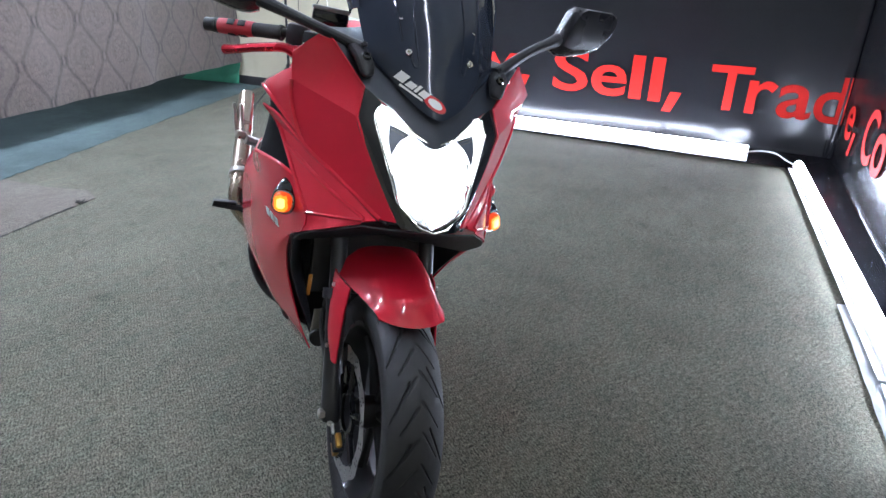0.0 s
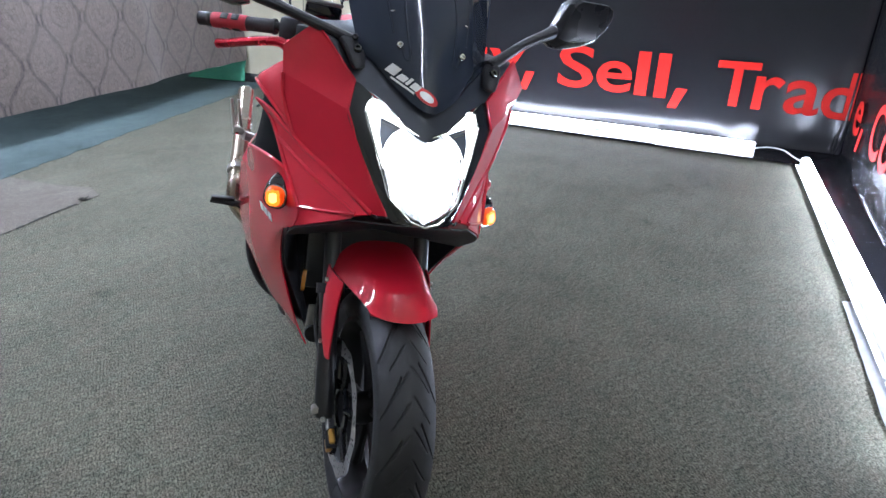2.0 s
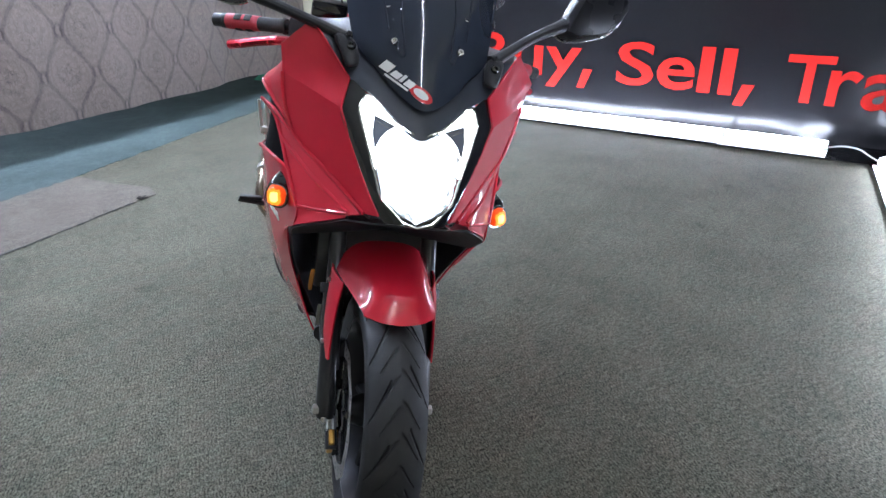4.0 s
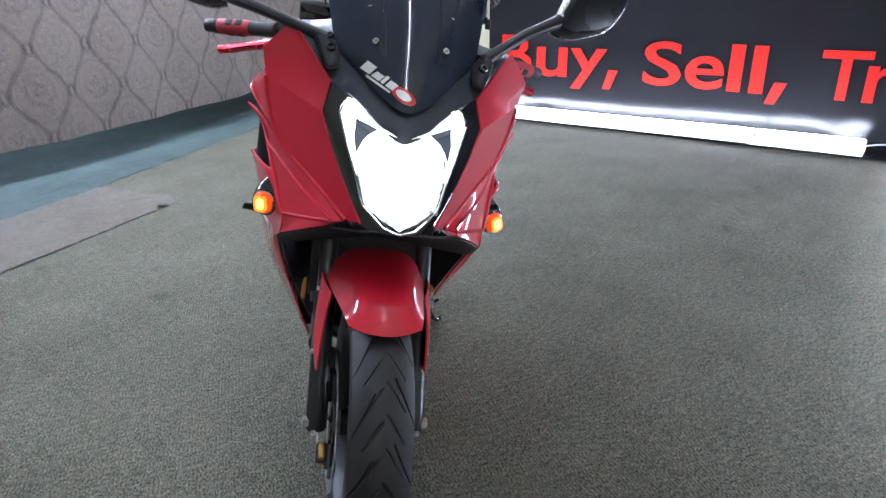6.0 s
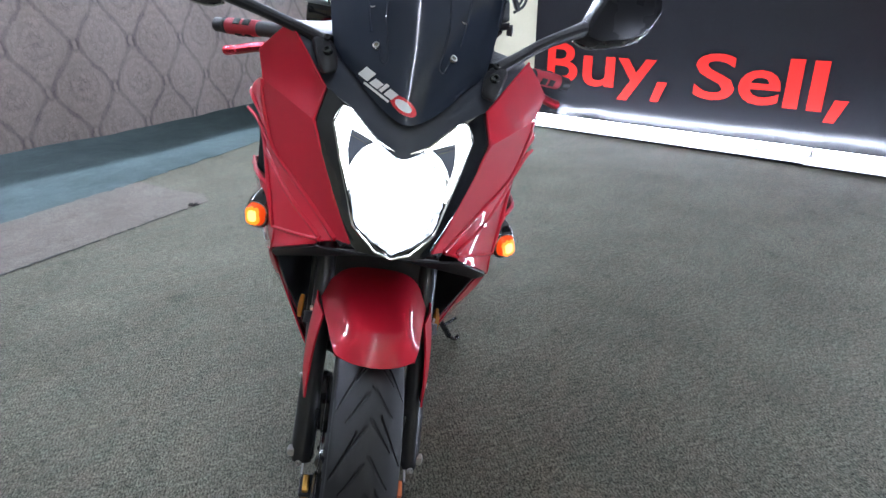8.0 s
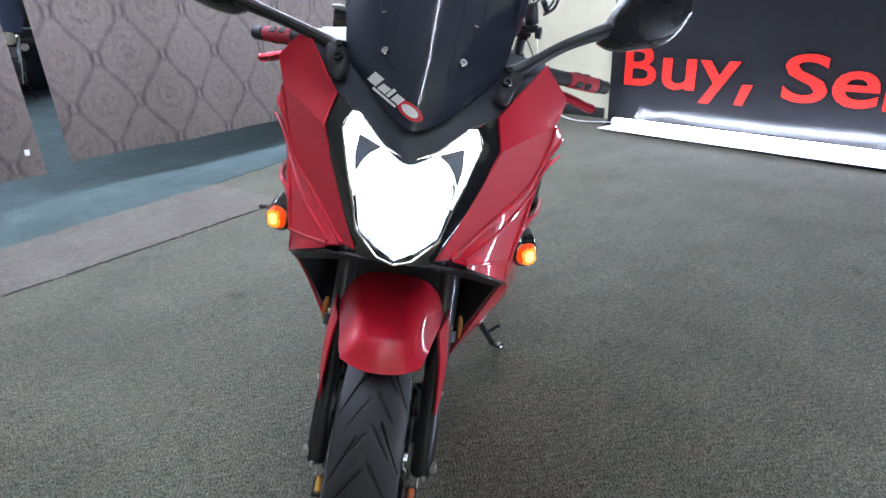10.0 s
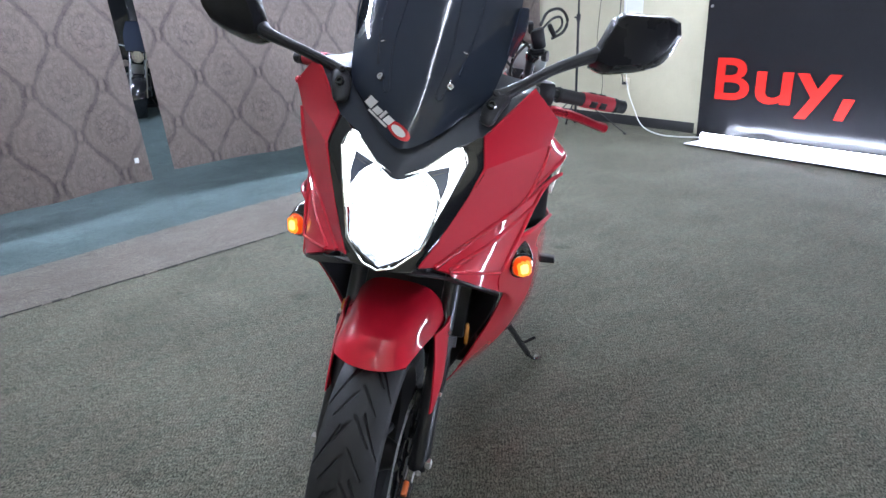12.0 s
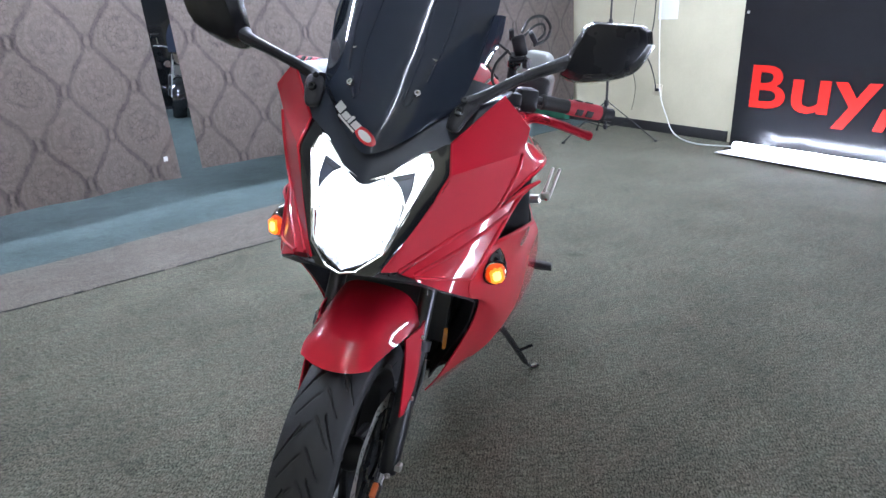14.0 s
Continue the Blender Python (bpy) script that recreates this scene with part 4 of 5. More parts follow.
part("lens_rim", tube(rim_line + [rim_line[0]], 0.0020, 6, 1, None, False), CHROME, headlight, "bright lens edge")

# black surround between lamp and side panels
for s in (1, -1):
    rows = [[(-0.020, 0.112, 1.034), (-0.036, 0.130, 1.048), (-0.048, 0.147, 1.058)],
            [(-0.008, 0.126, 1.004), (-0.012, 0.146, 1.004), (-0.020, 0.162, 1.004)],
            [(0.028, 0.107, 0.945), (0.018, 0.126, 0.948), (0.006, 0.143, 0.952)],
            [(0.058, 0.087, 0.890), (0.048, 0.104, 0.892), (0.038, 0.116, 0.895)],
            [(0.084, 0.068, 0.846), (0.082, 0.076, 0.838), (0.076, 0.082, 0.830)],
            [(0.106, 0.0, 0.806), (0.104, 0.028, 0.806), (0.094, 0.060, 0.806)]]
    part("lamp_surround", sheet(net(rows, 4), 0.005, s), BLACK_GLOSS, bike, "gloss black headlight surround")

# side panels
NOSE_TOP = [[(-0.119, 0.226, 1.151), (-0.136, 0.254, 1.123), (-0.152, 0.282, 1.092)],
            [(-0.041, 0.148, 1.057), (-0.102, 0.213, 1.062), (-0.162, 0.279, 1.066)],
            [(-0.013, 0.160, 1.000), (-0.0925, 0.217, 1.018), (-0.172, 0.2745, 1.035)]]
NOSE_PANEL = [[(-0.013, 0.160, 1.000), (-0.0925, 0.217, 1.018), (-0.172, 0.2745, 1.035)],
              [(-0.004, 0.151, 0.978), (-0.0852, 0.2086, 0.985), (-0.169, 0.268, 0.985)],
              [(0.006, 0.140, 0.950), (-0.0635, 0.1865, 0.930), (-0.138, 0.2367, 0.905)],
              [(0.037, 0.114, 0.895), (-0.008, 0.146, 0.881), (-0.056, 0.178, 0.866)],
              [(0.086, 0.073, 0.815), (0.073, 0.085, 0.812), (0.058, 0.098, 0.810)]]
SIDE_FRONT = [[(0.056, 0.104, 0.806), (-0.090, 0.198, 0.876), (-0.250, 0.276, 0.918)],
              [(0.046, 0.128, 0.801), (-0.018, 0.177, 0.783), (-0.085, 0.222, 0.766)],
              [(0.040, 0.132, 0.790), (-0.015, 0.188, 0.757), (-0.100, 0.226, 0.715)]]
SIDE_TIP = (-0.274, 0.314, 0.957)
SIDE_STRIP = [[(-0.040, 0.168, 0.855), (-0.148, 0.246, 0.912), (-0.220, 0.286, 0.946), SIDE_TIP],
              [(-0.045, 0.168, 0.853), (-0.132, 0.219, 0.888), (-0.205, 0.254, 0.906), (-0.250, 0.276, 0.918)]]
SIDE_PANEL = [[(-0.150, 0.243, 0.826), (-0.206, 0.277, 0.840), (-0.379, 0.310, 0.824), (-0.660, 0.270, 0.800)],
              [(-0.085, 0.222, 0.766), (-0.205, 0.258, 0.768), (-0.370, 0.294, 0.760), (-0.690, 0.290, 0.745)],
              [(-0.100, 0.226, 0.715), (-0.220, 0.250, 0.692), (-0.422, 0.291, 0.688), (-0.731, 0.302, 0.681)],
              [(-0.188, 0.233, 0.673), (-0.323, 0.247, 0.587), (-0.503, 0.274, 0.560), (-0.781, 0.292, 0.548)],
              [(-0.306, 0.209, 0.533), (-0.422, 0.223, 0.476), (-0.561, 0.250, 0.455), (-0.801, 0.268, 0.438)],
              [(-0.357, 0.144, 0.345), (-0.501, 0.175, 0.335), (-0.601, 0.201, 0.334), (-0.801, 0.228, 0.343)],
              [(-0.397, 0.098, 0.247), (-0.520, 0.126, 0.245), (-0.621, 0.148, 0.254), (-0.791, 0.184, 0.273)]]
REAR_PANEL = [[(-0.163, 0.266, 1.066), (-0.240, 0.280, 1.046), (-0.330, 0.284, 1.026), (-0.560, 0.246, 1.006)],
              [(-0.172, 0.264, 1.000), (-0.250, 0.296, 1.005), (-0.322, 0.309, 1.008), (-0.560, 0.280, 0.985)],
              [(-0.142, 0.238, 0.914), (-0.224, 0.280, 0.957), (-0.311, 0.314, 0.993), (-0.560, 0.290, 0.965)]]
GAP_BACKING = [[(-0.120, 0.205, 0.930), (-0.220, 0.262, 0.964), (-0.330, 0.300, 0.992), (-0.560, 0.262, 0.968)],
             [(-0.100, 0.190, 0.865), (-0.210, 0.250, 0.892), (-0.310, 0.292, 0.925), (-0.560, 0.262, 0.910)],
             [(-0.130, 0.225, 0.815), (-0.210, 0.250, 0.825), (-0.370, 0.300, 0.815), (-0.640, 0.262, 0.800)]]
BULGE = (0, 0, 0.012, 0.030, 0.036, 0.034, 0.026)  # the stand side's belly stands out further
for s in (1, -1):
    belly = [[(x, y + (w * min(1, c * 0.6) if s > 0 else 0), z) for c, (x, y, z) in enumerate(r)] for w, r in zip(BULGE, SIDE_PANEL)]
    part("front_side_panel", sheet(net(NOSE_PANEL, 1), 0.004, s, sheet(net(NOSE_TOP, 1), 0.004, s)), RED, bike, "glossy red nose side panel")
    # black strip laid in as the thin line of shade between the panels
    gap = [Vector((x - 0.004, (y - 0.004) * s, z - 0.003)) for x, y, z in [r[2] for r in NOSE_PANEL[1:]] + NOSE_PANEL[-1][1::-1]]
    part("gap_shade_strip", tube(gap, 0.0035, 6, 4), BLACK, bike, "added black strip for the line of shade between the fairing panels")
    part("side_fairing", sheet(net(belly, 6), 0.004, s, sheet(net(SIDE_FRONT[:2], 4), 0.004, s, sheet(net(SIDE_FRONT[1:], 4), 0.004, s, sheet(net(SIDE_STRIP, 5), 0.004, s)))), RED, bike, "glossy red lower side fairing")
    # added backing: a black sheet stands for the shade inside the gap
    part("vent_shade_sheet", sheet(net(GAP_BACKING, 4), 0.003, s), VENT_BLACK, bike, "added matt black sheet for the shade behind the side vent")
    part("rear_side_panel", sheet(net(REAR_PANEL, 5), 0.004, s), RED, bike, "glossy red upper side panel")
    # black inner liner and chin
    liner = [[(0.092, 0.0, 0.803), (0.075, 0.070, 0.797), (0.038, 0.130, 0.788)], [(-0.05, 0.0, 0.755), (-0.05, 0.100, 0.750), (-0.018, 0.184, 0.755)],
             [(-0.16, 0.0, 0.71), (-0.15, 0.12, 0.695), (-0.104, 0.222, 0.712)], [(-0.21, 0.0, 0.69), (-0.20, 0.12, 0.675), (-0.193, 0.224, 0.664)]]
    part("chin_liner", sheet(net(liner, 4), 0.004, s), BLACK, bike, "matt black inner liner")
    liner = [[(-0.195, 0.224, 0.664), (-0.34, 0.19, 0.67), (-0.50, 0.15, 0.67)], [(-0.312, 0.198, 0.525), (-0.40, 0.16, 0.51), (-0.52, 0.14, 0.50)], [(-0.385, 0.105, 0.30), (-0.45, 0.10, 0.33), (-0.54, 0.10, 0.34)]]
    part("inner_liner", sheet(net(liner, 4), 0.004, s), BLACK, bike, "matt black inner liner")

# black nose over the lamp, and grey cockpit shoulders
nose_rows = [[(0.034, 0, 0.964), (0.014, 0.046, 0.986), (-0.012, 0.090, 1.026), (-0.032, 0.120, 1.042), (-0.046, 0.148, 1.057)],
             [(0.012, 0, 1.010), (-0.004, 0.050, 1.024), (-0.030, 0.092, 1.052), (-0.060, 0.134, 1.080), (-0.082, 0.182, 1.099)],
             [(-0.030, 0, 1.060), (-0.042, 0.050, 1.068), (-0.064, 0.100, 1.094), (-0.104, 0.156, 1.122), (-0.126, 0.222, 1.146)],
             [(-0.140, 0, 1.080), (-0.150, 0.060, 1.090), (-0.170, 0.110, 1.120), (-0.210, 0.160, 1.142), (-0.260, 0.220, 1.146)]]
full = [[(x, -y, z) for x, y, z in r[:0:-1]] + r for r in nose_rows]
part("nose_cowl", sheet(net(full, 4), 0.004), GREY_PLASTIC, bike, "dark grey nose cowl above the headlight")
for s in (1, -1):
    trim_rows = [[(-0.050, 0.098, 1.074), (-0.082, 0.148, 1.104), (-0.112, 0.196, 1.132)],
                 [(-0.086, 0.117, 1.122), (-0.140, 0.160, 1.138), (-0.195, 0.210, 1.149)],
                 [(-0.136, 0.130, 1.176), (-0.205, 0.165, 1.160), (-0.275, 0.212, 1.150)]]
    part("cockpit_trim", sheet(net(trim_rows, 4), 0.004, s), GREY_PLASTIC, bike, "dark grey cockpit side trim")

# windscreen
screen_rows = [[(0.026, 0, 1.022), (0.012, 0.035, 1.034), (-0.014, 0.070, 1.058), (-0.045, 0.100, 1.084)],
               [(0.004, 0, 1.076), (-0.008, 0.045, 1.086), (-0.032, 0.085, 1.102), (-0.082, 0.138, 1.119)],
               [(-0.029, 0, 1.140), (-0.040, 0.050, 1.146), (-0.066, 0.095, 1.156), (-0.125, 0.154, 1.169)],
               [(-0.075, 0, 1.215), (-0.087, 0.055, 1.220), (-0.113, 0.105, 1.226), (-0.175, 0.164, 1.233)],
               [(-0.157, 0, 1.320), (-0.171, 0.060, 1.325), (-0.201, 0.115, 1.330), (-0.256, 0.164, 1.335)],
               [(-0.258, 0, 1.420), (-0.269, 0.050, 1.420), (-0.294, 0.100, 1.416), (-0.330, 0.138, 1.408)]]
full = [[(x, -y, z) for x, y, z in r[:0:-1]] + r for r in screen_rows]
slots = []
screen = part("windscreen", sheet(net(full, 12), 0.004), SCREEN, bike, "dark smoked windscreen with a small maker's decal")
for s in (1, -1):
    for p in ((-0.094, 0.080, 1.199), (-0.042, 0.066, 1.136)):
        bolt((p[0], p[1] * s, p[2]), (0.72, 0.35 * s, 0.6), 0.0075, 0.010, CHROME, screen, "screen_bolt")
    slots.append((s, [(0.050, 1.345), (0.054, 1.260), (0.057, 1.205), (0.049, 1.140), (0.046, 1.122), (0.052, 1.114), (0.059, 1.122), (0.066, 1.150)]))
    slots.append((s, [(0.096, 1.330), (0.096, 1.262), (0.091, 1.215), (0.080, 1.160)]))
    wing = [[(-0.145, 0.158, 1.205), (-0.175, 0.168, 1.200), (-0.20, 0.165, 1.190)], [(-0.170, 0.164, 1.255), (-0.20, 0.176, 1.255), (-0.23, 0.182, 1.25)], [(-0.205, 0.165, 1.295), (-0.23, 0.174, 1.297), (-0.26, 0.180, 1.296)]]
    part("side_deflector", sheet(net(wing, 4), 0.003, s), SCREEN, screen, "small smoked side deflector")

# mirrors
for s in (1, -1):
    dy, dz = (0.0, 0.0) if s > 0 else (0.036, -0.044)
    boot = part("mirror_boot", tube([(-0.108, 0.168 * s, 1.124), (-0.092, 0.165 * s, 1.126), (-0.062, 0.153 * s, 1.110), (-0.040, 0.146 * s, 1.086), (-0.036, 0.144 * s, 1.080)], [0.009, 0.018, 0.020, 0.015, 0.007], 12, 5, None, True, 0.7), BLACK, bike, "black rubber mirror foot")
    stem = part("mirror_stem", tube([(-0.090, 0.154 * s, 1.128), (-0.108, 0.186 * s, 1.146 + dz * 0.2), (-0.130, (0.250 + dy * 0.6) * s, 1.190 + dz * 0.7), (-0.145, (0.312 + dy) * s, 1.222 + dz), (-0.160, (0.335 + dy) * s, 1.232 + dz)], [0.018, 0.0145, 0.0135, 0.0165, 0.019], 12, 5, None, True, 0.8), BLACK, boot, "black mirror arm")
    bolt((-0.070, 0.154 * s, 1.137), (0.75, 0.2 * s, 0.6), 0.0065, 0.005, DARK_METAL, boot)
    bolt((-0.048, 0.150 * s, 1.116), (0.75, 0.2 * s, 0.6), 0.009, 0.008, BLACK_GLOSS, boot)
    outline = [(0.318, 1.205), (0.326, 1.245), (0.345, 1.298), (0.362, 1.311), (0.455, 1.316), (0.474, 1.308), (0.482, 1.284), (0.470, 1.250), (0.452, 1.226), (0.410, 1.208), (0.350, 1.196)]
    bm = bmesh.new()
    layers = []
    for depth, shrink, rise in ((0.033, 0.80, 0.008), (0.031, 0.835, 0.007), (0.004, 0.985, 0.001), (-0.012, 1.0, 0.0), (-0.020, 0.97, 0.0)):
        layers.append([bm.verts.new((-0.165 + depth - 0.10 * (y - 0.40) + 0.14 * (z - 1.254) * (depth > 0), (0.402 + dy + (y - 0.402) * shrink) * s, 1.254 + dz + rise + (z - 1.254) * shrink)) for y, z in outline])
    n = len(outline)
    for a, b in zip(layers[:-1], layers[1:]):
        for i in range(n):
            bm.faces.new((a[i], a[(i + 1) % n], b[(i + 1) % n], b[i]))
    bm.faces.new(layers[0])
    bm.faces.new(layers[-1][::-1])
    head = part("mirror_head", bm, MIRROR_HOUSING, stem, "black angular mirror housing")
    lip = [(-0.182 - 0.10 * (y - 0.40), (0.402 + dy + (y - 0.402) * 1.0) * s, 1.254 + dz + (z - 1.254) * 1.0) for y, z in outline[6:] + outline[:1]]
    part("mirror_lip", tube(lip, 0.0032, 8, 3), CHROME, stem, "bright lower mirror edge")
    bm = bmesh.new()
    bm.faces.new([bm.verts.new((-0.187 - 0.10 * (y - 0.40), (0.402 + dy + (y - 0.402) * 0.93) * s, 1.254 + dz + (z - 1.254) * 0.93)) for y, z in outline])
    bmesh.ops.solidify(bm, geom=bm.faces[:], thickness=0.003)
    part("mirror_glass", bm, MIRROR, stem, "mirror glass", False)

# handlebars
for s in (1, -1):
    bar = part("handlebar", tube([(-0.36, 0.11 * s, 1.105), (-0.40, 0.19 * s, 1.118), (-0.545, 0.428 * s, 1.094)], 0.011, 12, 4), DARK_METAL, bike)
    a, b = Vector((-0.452, 0.275 * s, 1.110)), Vector((-0.540, 0.420 * s, 1.095))
    part("grip", tube([a, a.lerp(b, 0.04), a.lerp(b, 0.96), b], [0.020, 0.0175, 0.0175, 0.019], 16, 4), GRIP, bar, "black rubber grip with red bands")
    part("grip_sleeve", tube([a.lerp(b, 0.42), a.lerp(b, 0.45), a.lerp(b, 0.91), a.lerp(b, 0.94)], [0.0176, 0.0192, 0.0192, 0.0178], 18, 3), GRIP_RED, bar, "red grip sleeve")
    along_bar = (b - a).normalized().to_track_quat("X", "Z").to_matrix().to_4x4()
    for k in (0.57, 0.74):
        for roll in (20 * s, 140 * s, 260 * s):
            pad = Matrix.Translation(a.lerp(b, k)) @ along_bar @ pose(0, 0, 0, roll, 0, 0) @ pose(0, -0.0185, 0)
            part("grip_pad", block((0.020, 0.005, 0.017), pad, 0.002), GRIP, bar, "black grip pad")
    part("bar_end", tube([b, b + (b - a).normalized() * 0.030], 0.017, 14, 1, None, False), BLACK, bar, "black bar-end weight")
    part("switch_box", block((0.052, 0.050, 0.058), pose(-0.425, 0.235 * s, 1.112, 0, 0, -59 * s), 0.012), BLACK, bar, "black switch housing")
    part("lever_clamp", block((0.045, 0.040, 0.045), pose(-0.385, 0.205 * s, 1.108, 0, 0, -59 * s), 0.010), BLACK, bar)
    part("lever", tube([(-0.352, 0.212 * s, 1.078), (-0.362, 0.245 * s, 1.074), (-0.372, 0.272 * s, 1.082), (-0.415, 0.330 * s, 1.068), (-0.450, 0.378 * s, 1.052), (-0.466, 0.400 * s, 1.046)], [0.013, 0.017, 0.0155, 0.0150, 0.0145, 0.0165], 10, 5, None, True, 0.75), RED_ANODISED, bar, "red anodised lever")
    part("lever_adjuster", block((0.030, 0.042, 0.022), pose(-0.360, 0.232 * s, 1.082, 0, 0, -40 * s), 0.006), RED_ANODISED, bar, "red lever knuckle")
    bolt((-0.372, 0.222 * s, 1.094), (0.3, 0, 1), 0.010, 0.010, CHROME, bar, "lever_pivot")
res = part("fluid_reservoir", block((0.05, 0.085, 0.042), pose(-0.36, -0.175, 1.165, 0, 0, -10), 0.008), BLACK_GLOSS, bike, "black brake-fluid reservoir")
part("reservoir_lid", block((0.054, 0.090, 0.010), pose(-0.36, -0.175, 1.189, 0, 0, -10), 0.004), GREY_LID, res, "light grey lid")
yoke = part("top_yoke", prism([(-0.05, -0.15), (0.03, -0.14), (0.05, -0.05), (0.05, 0.05), (0.03, 0.14), (-0.05, 0.15), (-0.06, 0.05), (-0.06, -0.05)], 0.026, pose(-0.37, 0, 1.085, 0, -24, 0), 0.006), ALLOY, bike, "cast alloy top yoke")
for y in (0.113, -0.113, 0.0):
    part("yoke_nut", lathe([(0, 0), (0.022, 0), (0.022, 0.018), (0.014, 0.022), (0, 0.022)], (-0.375, y, 1.098), (-0.42, 0, 0.9), 20), CHROME, yoke, "chrome fork cap")
part("instrument_panel", block((0.06, 0.20, 0.10), pose(-0.235, 0, 1.15, 0, -35, 0), 0.014), BLACK, bike, "black instrument cluster")

# phone holder with looped cables on the left bar
holder = part("phone_holder", tube([(-0.40, 0.195, 1.13), (-0.39, 0.195, 1.175), (-0.375, 0.200, 1.215)], [0.014, 0.011, 0.016], 10, 4), BLACK, bike, "black phone holder with looped cable")
part("cradle", block((0.014, 0.032, 0.052), pose(-0.367, 0.205, 1.236, 25, 25, 20), 0.006), BLACK, holder)
part("clamp_screw", tube([(-0.372, 0.19, 1.20), (-0.36, 0.225, 1.21)], 0.008, 8, 1, None, False), BLACK, holder)
part("jaw", block((0.014, 0.012, 0.026), pose(-0.356, 0.184, 1.258, 15, 25, 20), 0.003), BLACK, holder)
part("jaw", block((0.018, 0.012, 0.030), pose(-0.373, 0.232, 1.258, 40, 25, 20), 0.004), BLACK, holder)
part("ball_joint", lathe([(0, -0.017), (0.012, -0.012), (0.017, 0), (0.012, 0.012), (0, 0.017)], (-0.378, 0.198, 1.196), (0, 0.3, 1), 14), BLACK_GLOSS, holder)
part("clamp_ring", lathe([(0.013, -0.012), (0.020, -0.012), (0.020, 0.012), (0.013, 0.012)], (-0.398, 0.192, 1.135), (0.3, -0.8, 0.1), 16), BLACK, holder)
part("knob", lathe([(0, 0), (0.012, 0), (0.013, 0.012), (0, 0.014)], (-0.366, 0.222, 1.200), (0.3, 1, 0.1), 10), BLACK, holder)
part("cable_loop", tube([(-0.37, 0.205, 1.265), (-0.39, 0.215, 1.295), (-0.405, 0.242, 1.305), (-0.415, 0.262, 1.285), (-0.410, 0.258, 1.258), (-0.390, 0.235, 1.240)], 0.0035, 8, 6), CABLE_BLACK, holder)
part("cable_loop", tube([(-0.375, 0.210, 1.258), (-0.395, 0.228, 1.282), (-0.405, 0.246, 1.288), (-0.408, 0.252, 1.270), (-0.395, 0.240, 1.252)], 0.003, 8, 6), CABLE_BLACK, holder)
part("cable_loop", tube([(-0.35, 0.185, 1.225), (-0.355, 0.160, 1.19), (-0.37, 0.155, 1.15), (-0.39, 0.18, 1.12)], 0.0035, 8, 6), CABLE_BLACK, holder)
part("cable_loop", tube([(-0.36, 0.19, 1.215), (-0.35, 0.150, 1.235), (-0.365, 0.135, 1.190), (-0.385, 0.165, 1.155)], 0.003, 8, 6), CABLE_BLACK, holder)

# tank, seat, tail
tank_rows = []
for x, w, top, low in ((-0.43, 0.09, 1.100, 0.95), (-0.50, 0.140, 1.155, 0.90), (-0.66, 0.170, 1.170, 0.86), (-0.84, 0.150, 1.080, 0.84), (-0.98, 0.10, 0.90, 0.82)):
    tank_rows.append([(x, -w * 0.85, low), (x, -w, (low + top) / 2), (x, -w * 0.6, top - 0.018), (x, 0, top), (x, w * 0.6, top - 0.018), (x, w, (low + top) / 2), (x, w * 0.85, low)])
tank = part("fuel_tank", sheet(net(tank_rows, 6), 0.004), RED, bike, "glossy red fuel tank")
part("filler_cap", lathe([(0, 0), (0.04, 0), (0.04, 0.008), (0.03, 0.014), (0, 0.014)], (-0.56, 0, 1.158), (0.1, 0, 1), 24), CHROME, tank, "chrome filler cap")
for s in (1, -1):
    badge = prism([(0.045 * math.cos(k * math.pi / 10), 0.020 * math.sin(k * math.pi / 10)) for k in range(20)], 0.004, pose(-0.56, 0.118 * s, 1.128, 90 - 38 * s, 0, 0), 0.001)
    part("tank_badge", badge, GREY_LID, tank, "pale oval tank badge")
seat_rows = []
for x, w, top, low in ((-0.92, 0.10, 0.865, 0.79), (-1.08, 0.15, 0.845, 0.78), (-1.25, 0.13, 0.875, 0.80), (-1.36, 0.11, 0.930, 0.83), (-1.60, 0.08, 0.950, 0.87)):
    seat_rows.append([(x, -w, low), (x, -w, (top * 2 + low) / 3), (x, 0, top), (x, w, (top * 2 + low) / 3), (x, w, low)])
part("seat", sheet(net(seat_rows, 6), 0.02), SEAT, bike, "black stepped seat")
for s in (1, -1):
    tail = [[(-0.98, 0.13, 0.82), (-1.3, 0.12, 0.86), (-1.72, 0.06, 0.94)], [(-1.0, 0.15, 0.76), (-1.3, 0.14, 0.80), (-1.72, 0.07, 0.90)], [(-1.0, 0.13, 0.70), (-1.3, 0.12, 0.75), (-1.70, 0.06, 0.86)]]
    part("tail_panel", sheet(net(tail, 5), 0.004, s), RED, bike, "red tail panel")
top_case = part("top_case", block((0.25, 0.15, 0.12), pose(-1.42, 0.150, 1.030), 0.025, None, 3), BLACK, bike, "tail box with a light grey lid")
part("lid", block((0.26, 0.14, 0.085), pose(-1.42, 0.150, 1.128), 0.030, None, 4, (0.80, 0.78)), GREY_LID, top_case, "domed light grey lid")
part("rack", tube([(-1.36, 0.02, 0.93), (-1.42, 0.10, 0.968), (-1.42, 0.22, 0.972)], 0.014, 8, 3), BLACK, bike)

# engine, radiator, frame, swing arm
part("radiator", block((0.03, 0.30, 0.24), pose(-0.315, 0, 0.60, 0, -14, 0), 0.008), DARK_METAL, bike, "dark finned radiator")
eng = part("engine", block((0.36, 0.34, 0.30), pose(-0.66, 0, 0.44, 0, 12, 0), 0.04, None, 3), DARK_METAL, bike, "dark engine block")
part("cylinder_head", block((0.20, 0.36, 0.20), pose(-0.50, 0, 0.62, 0, 30, 0), 0.03), DARK_METAL, eng)
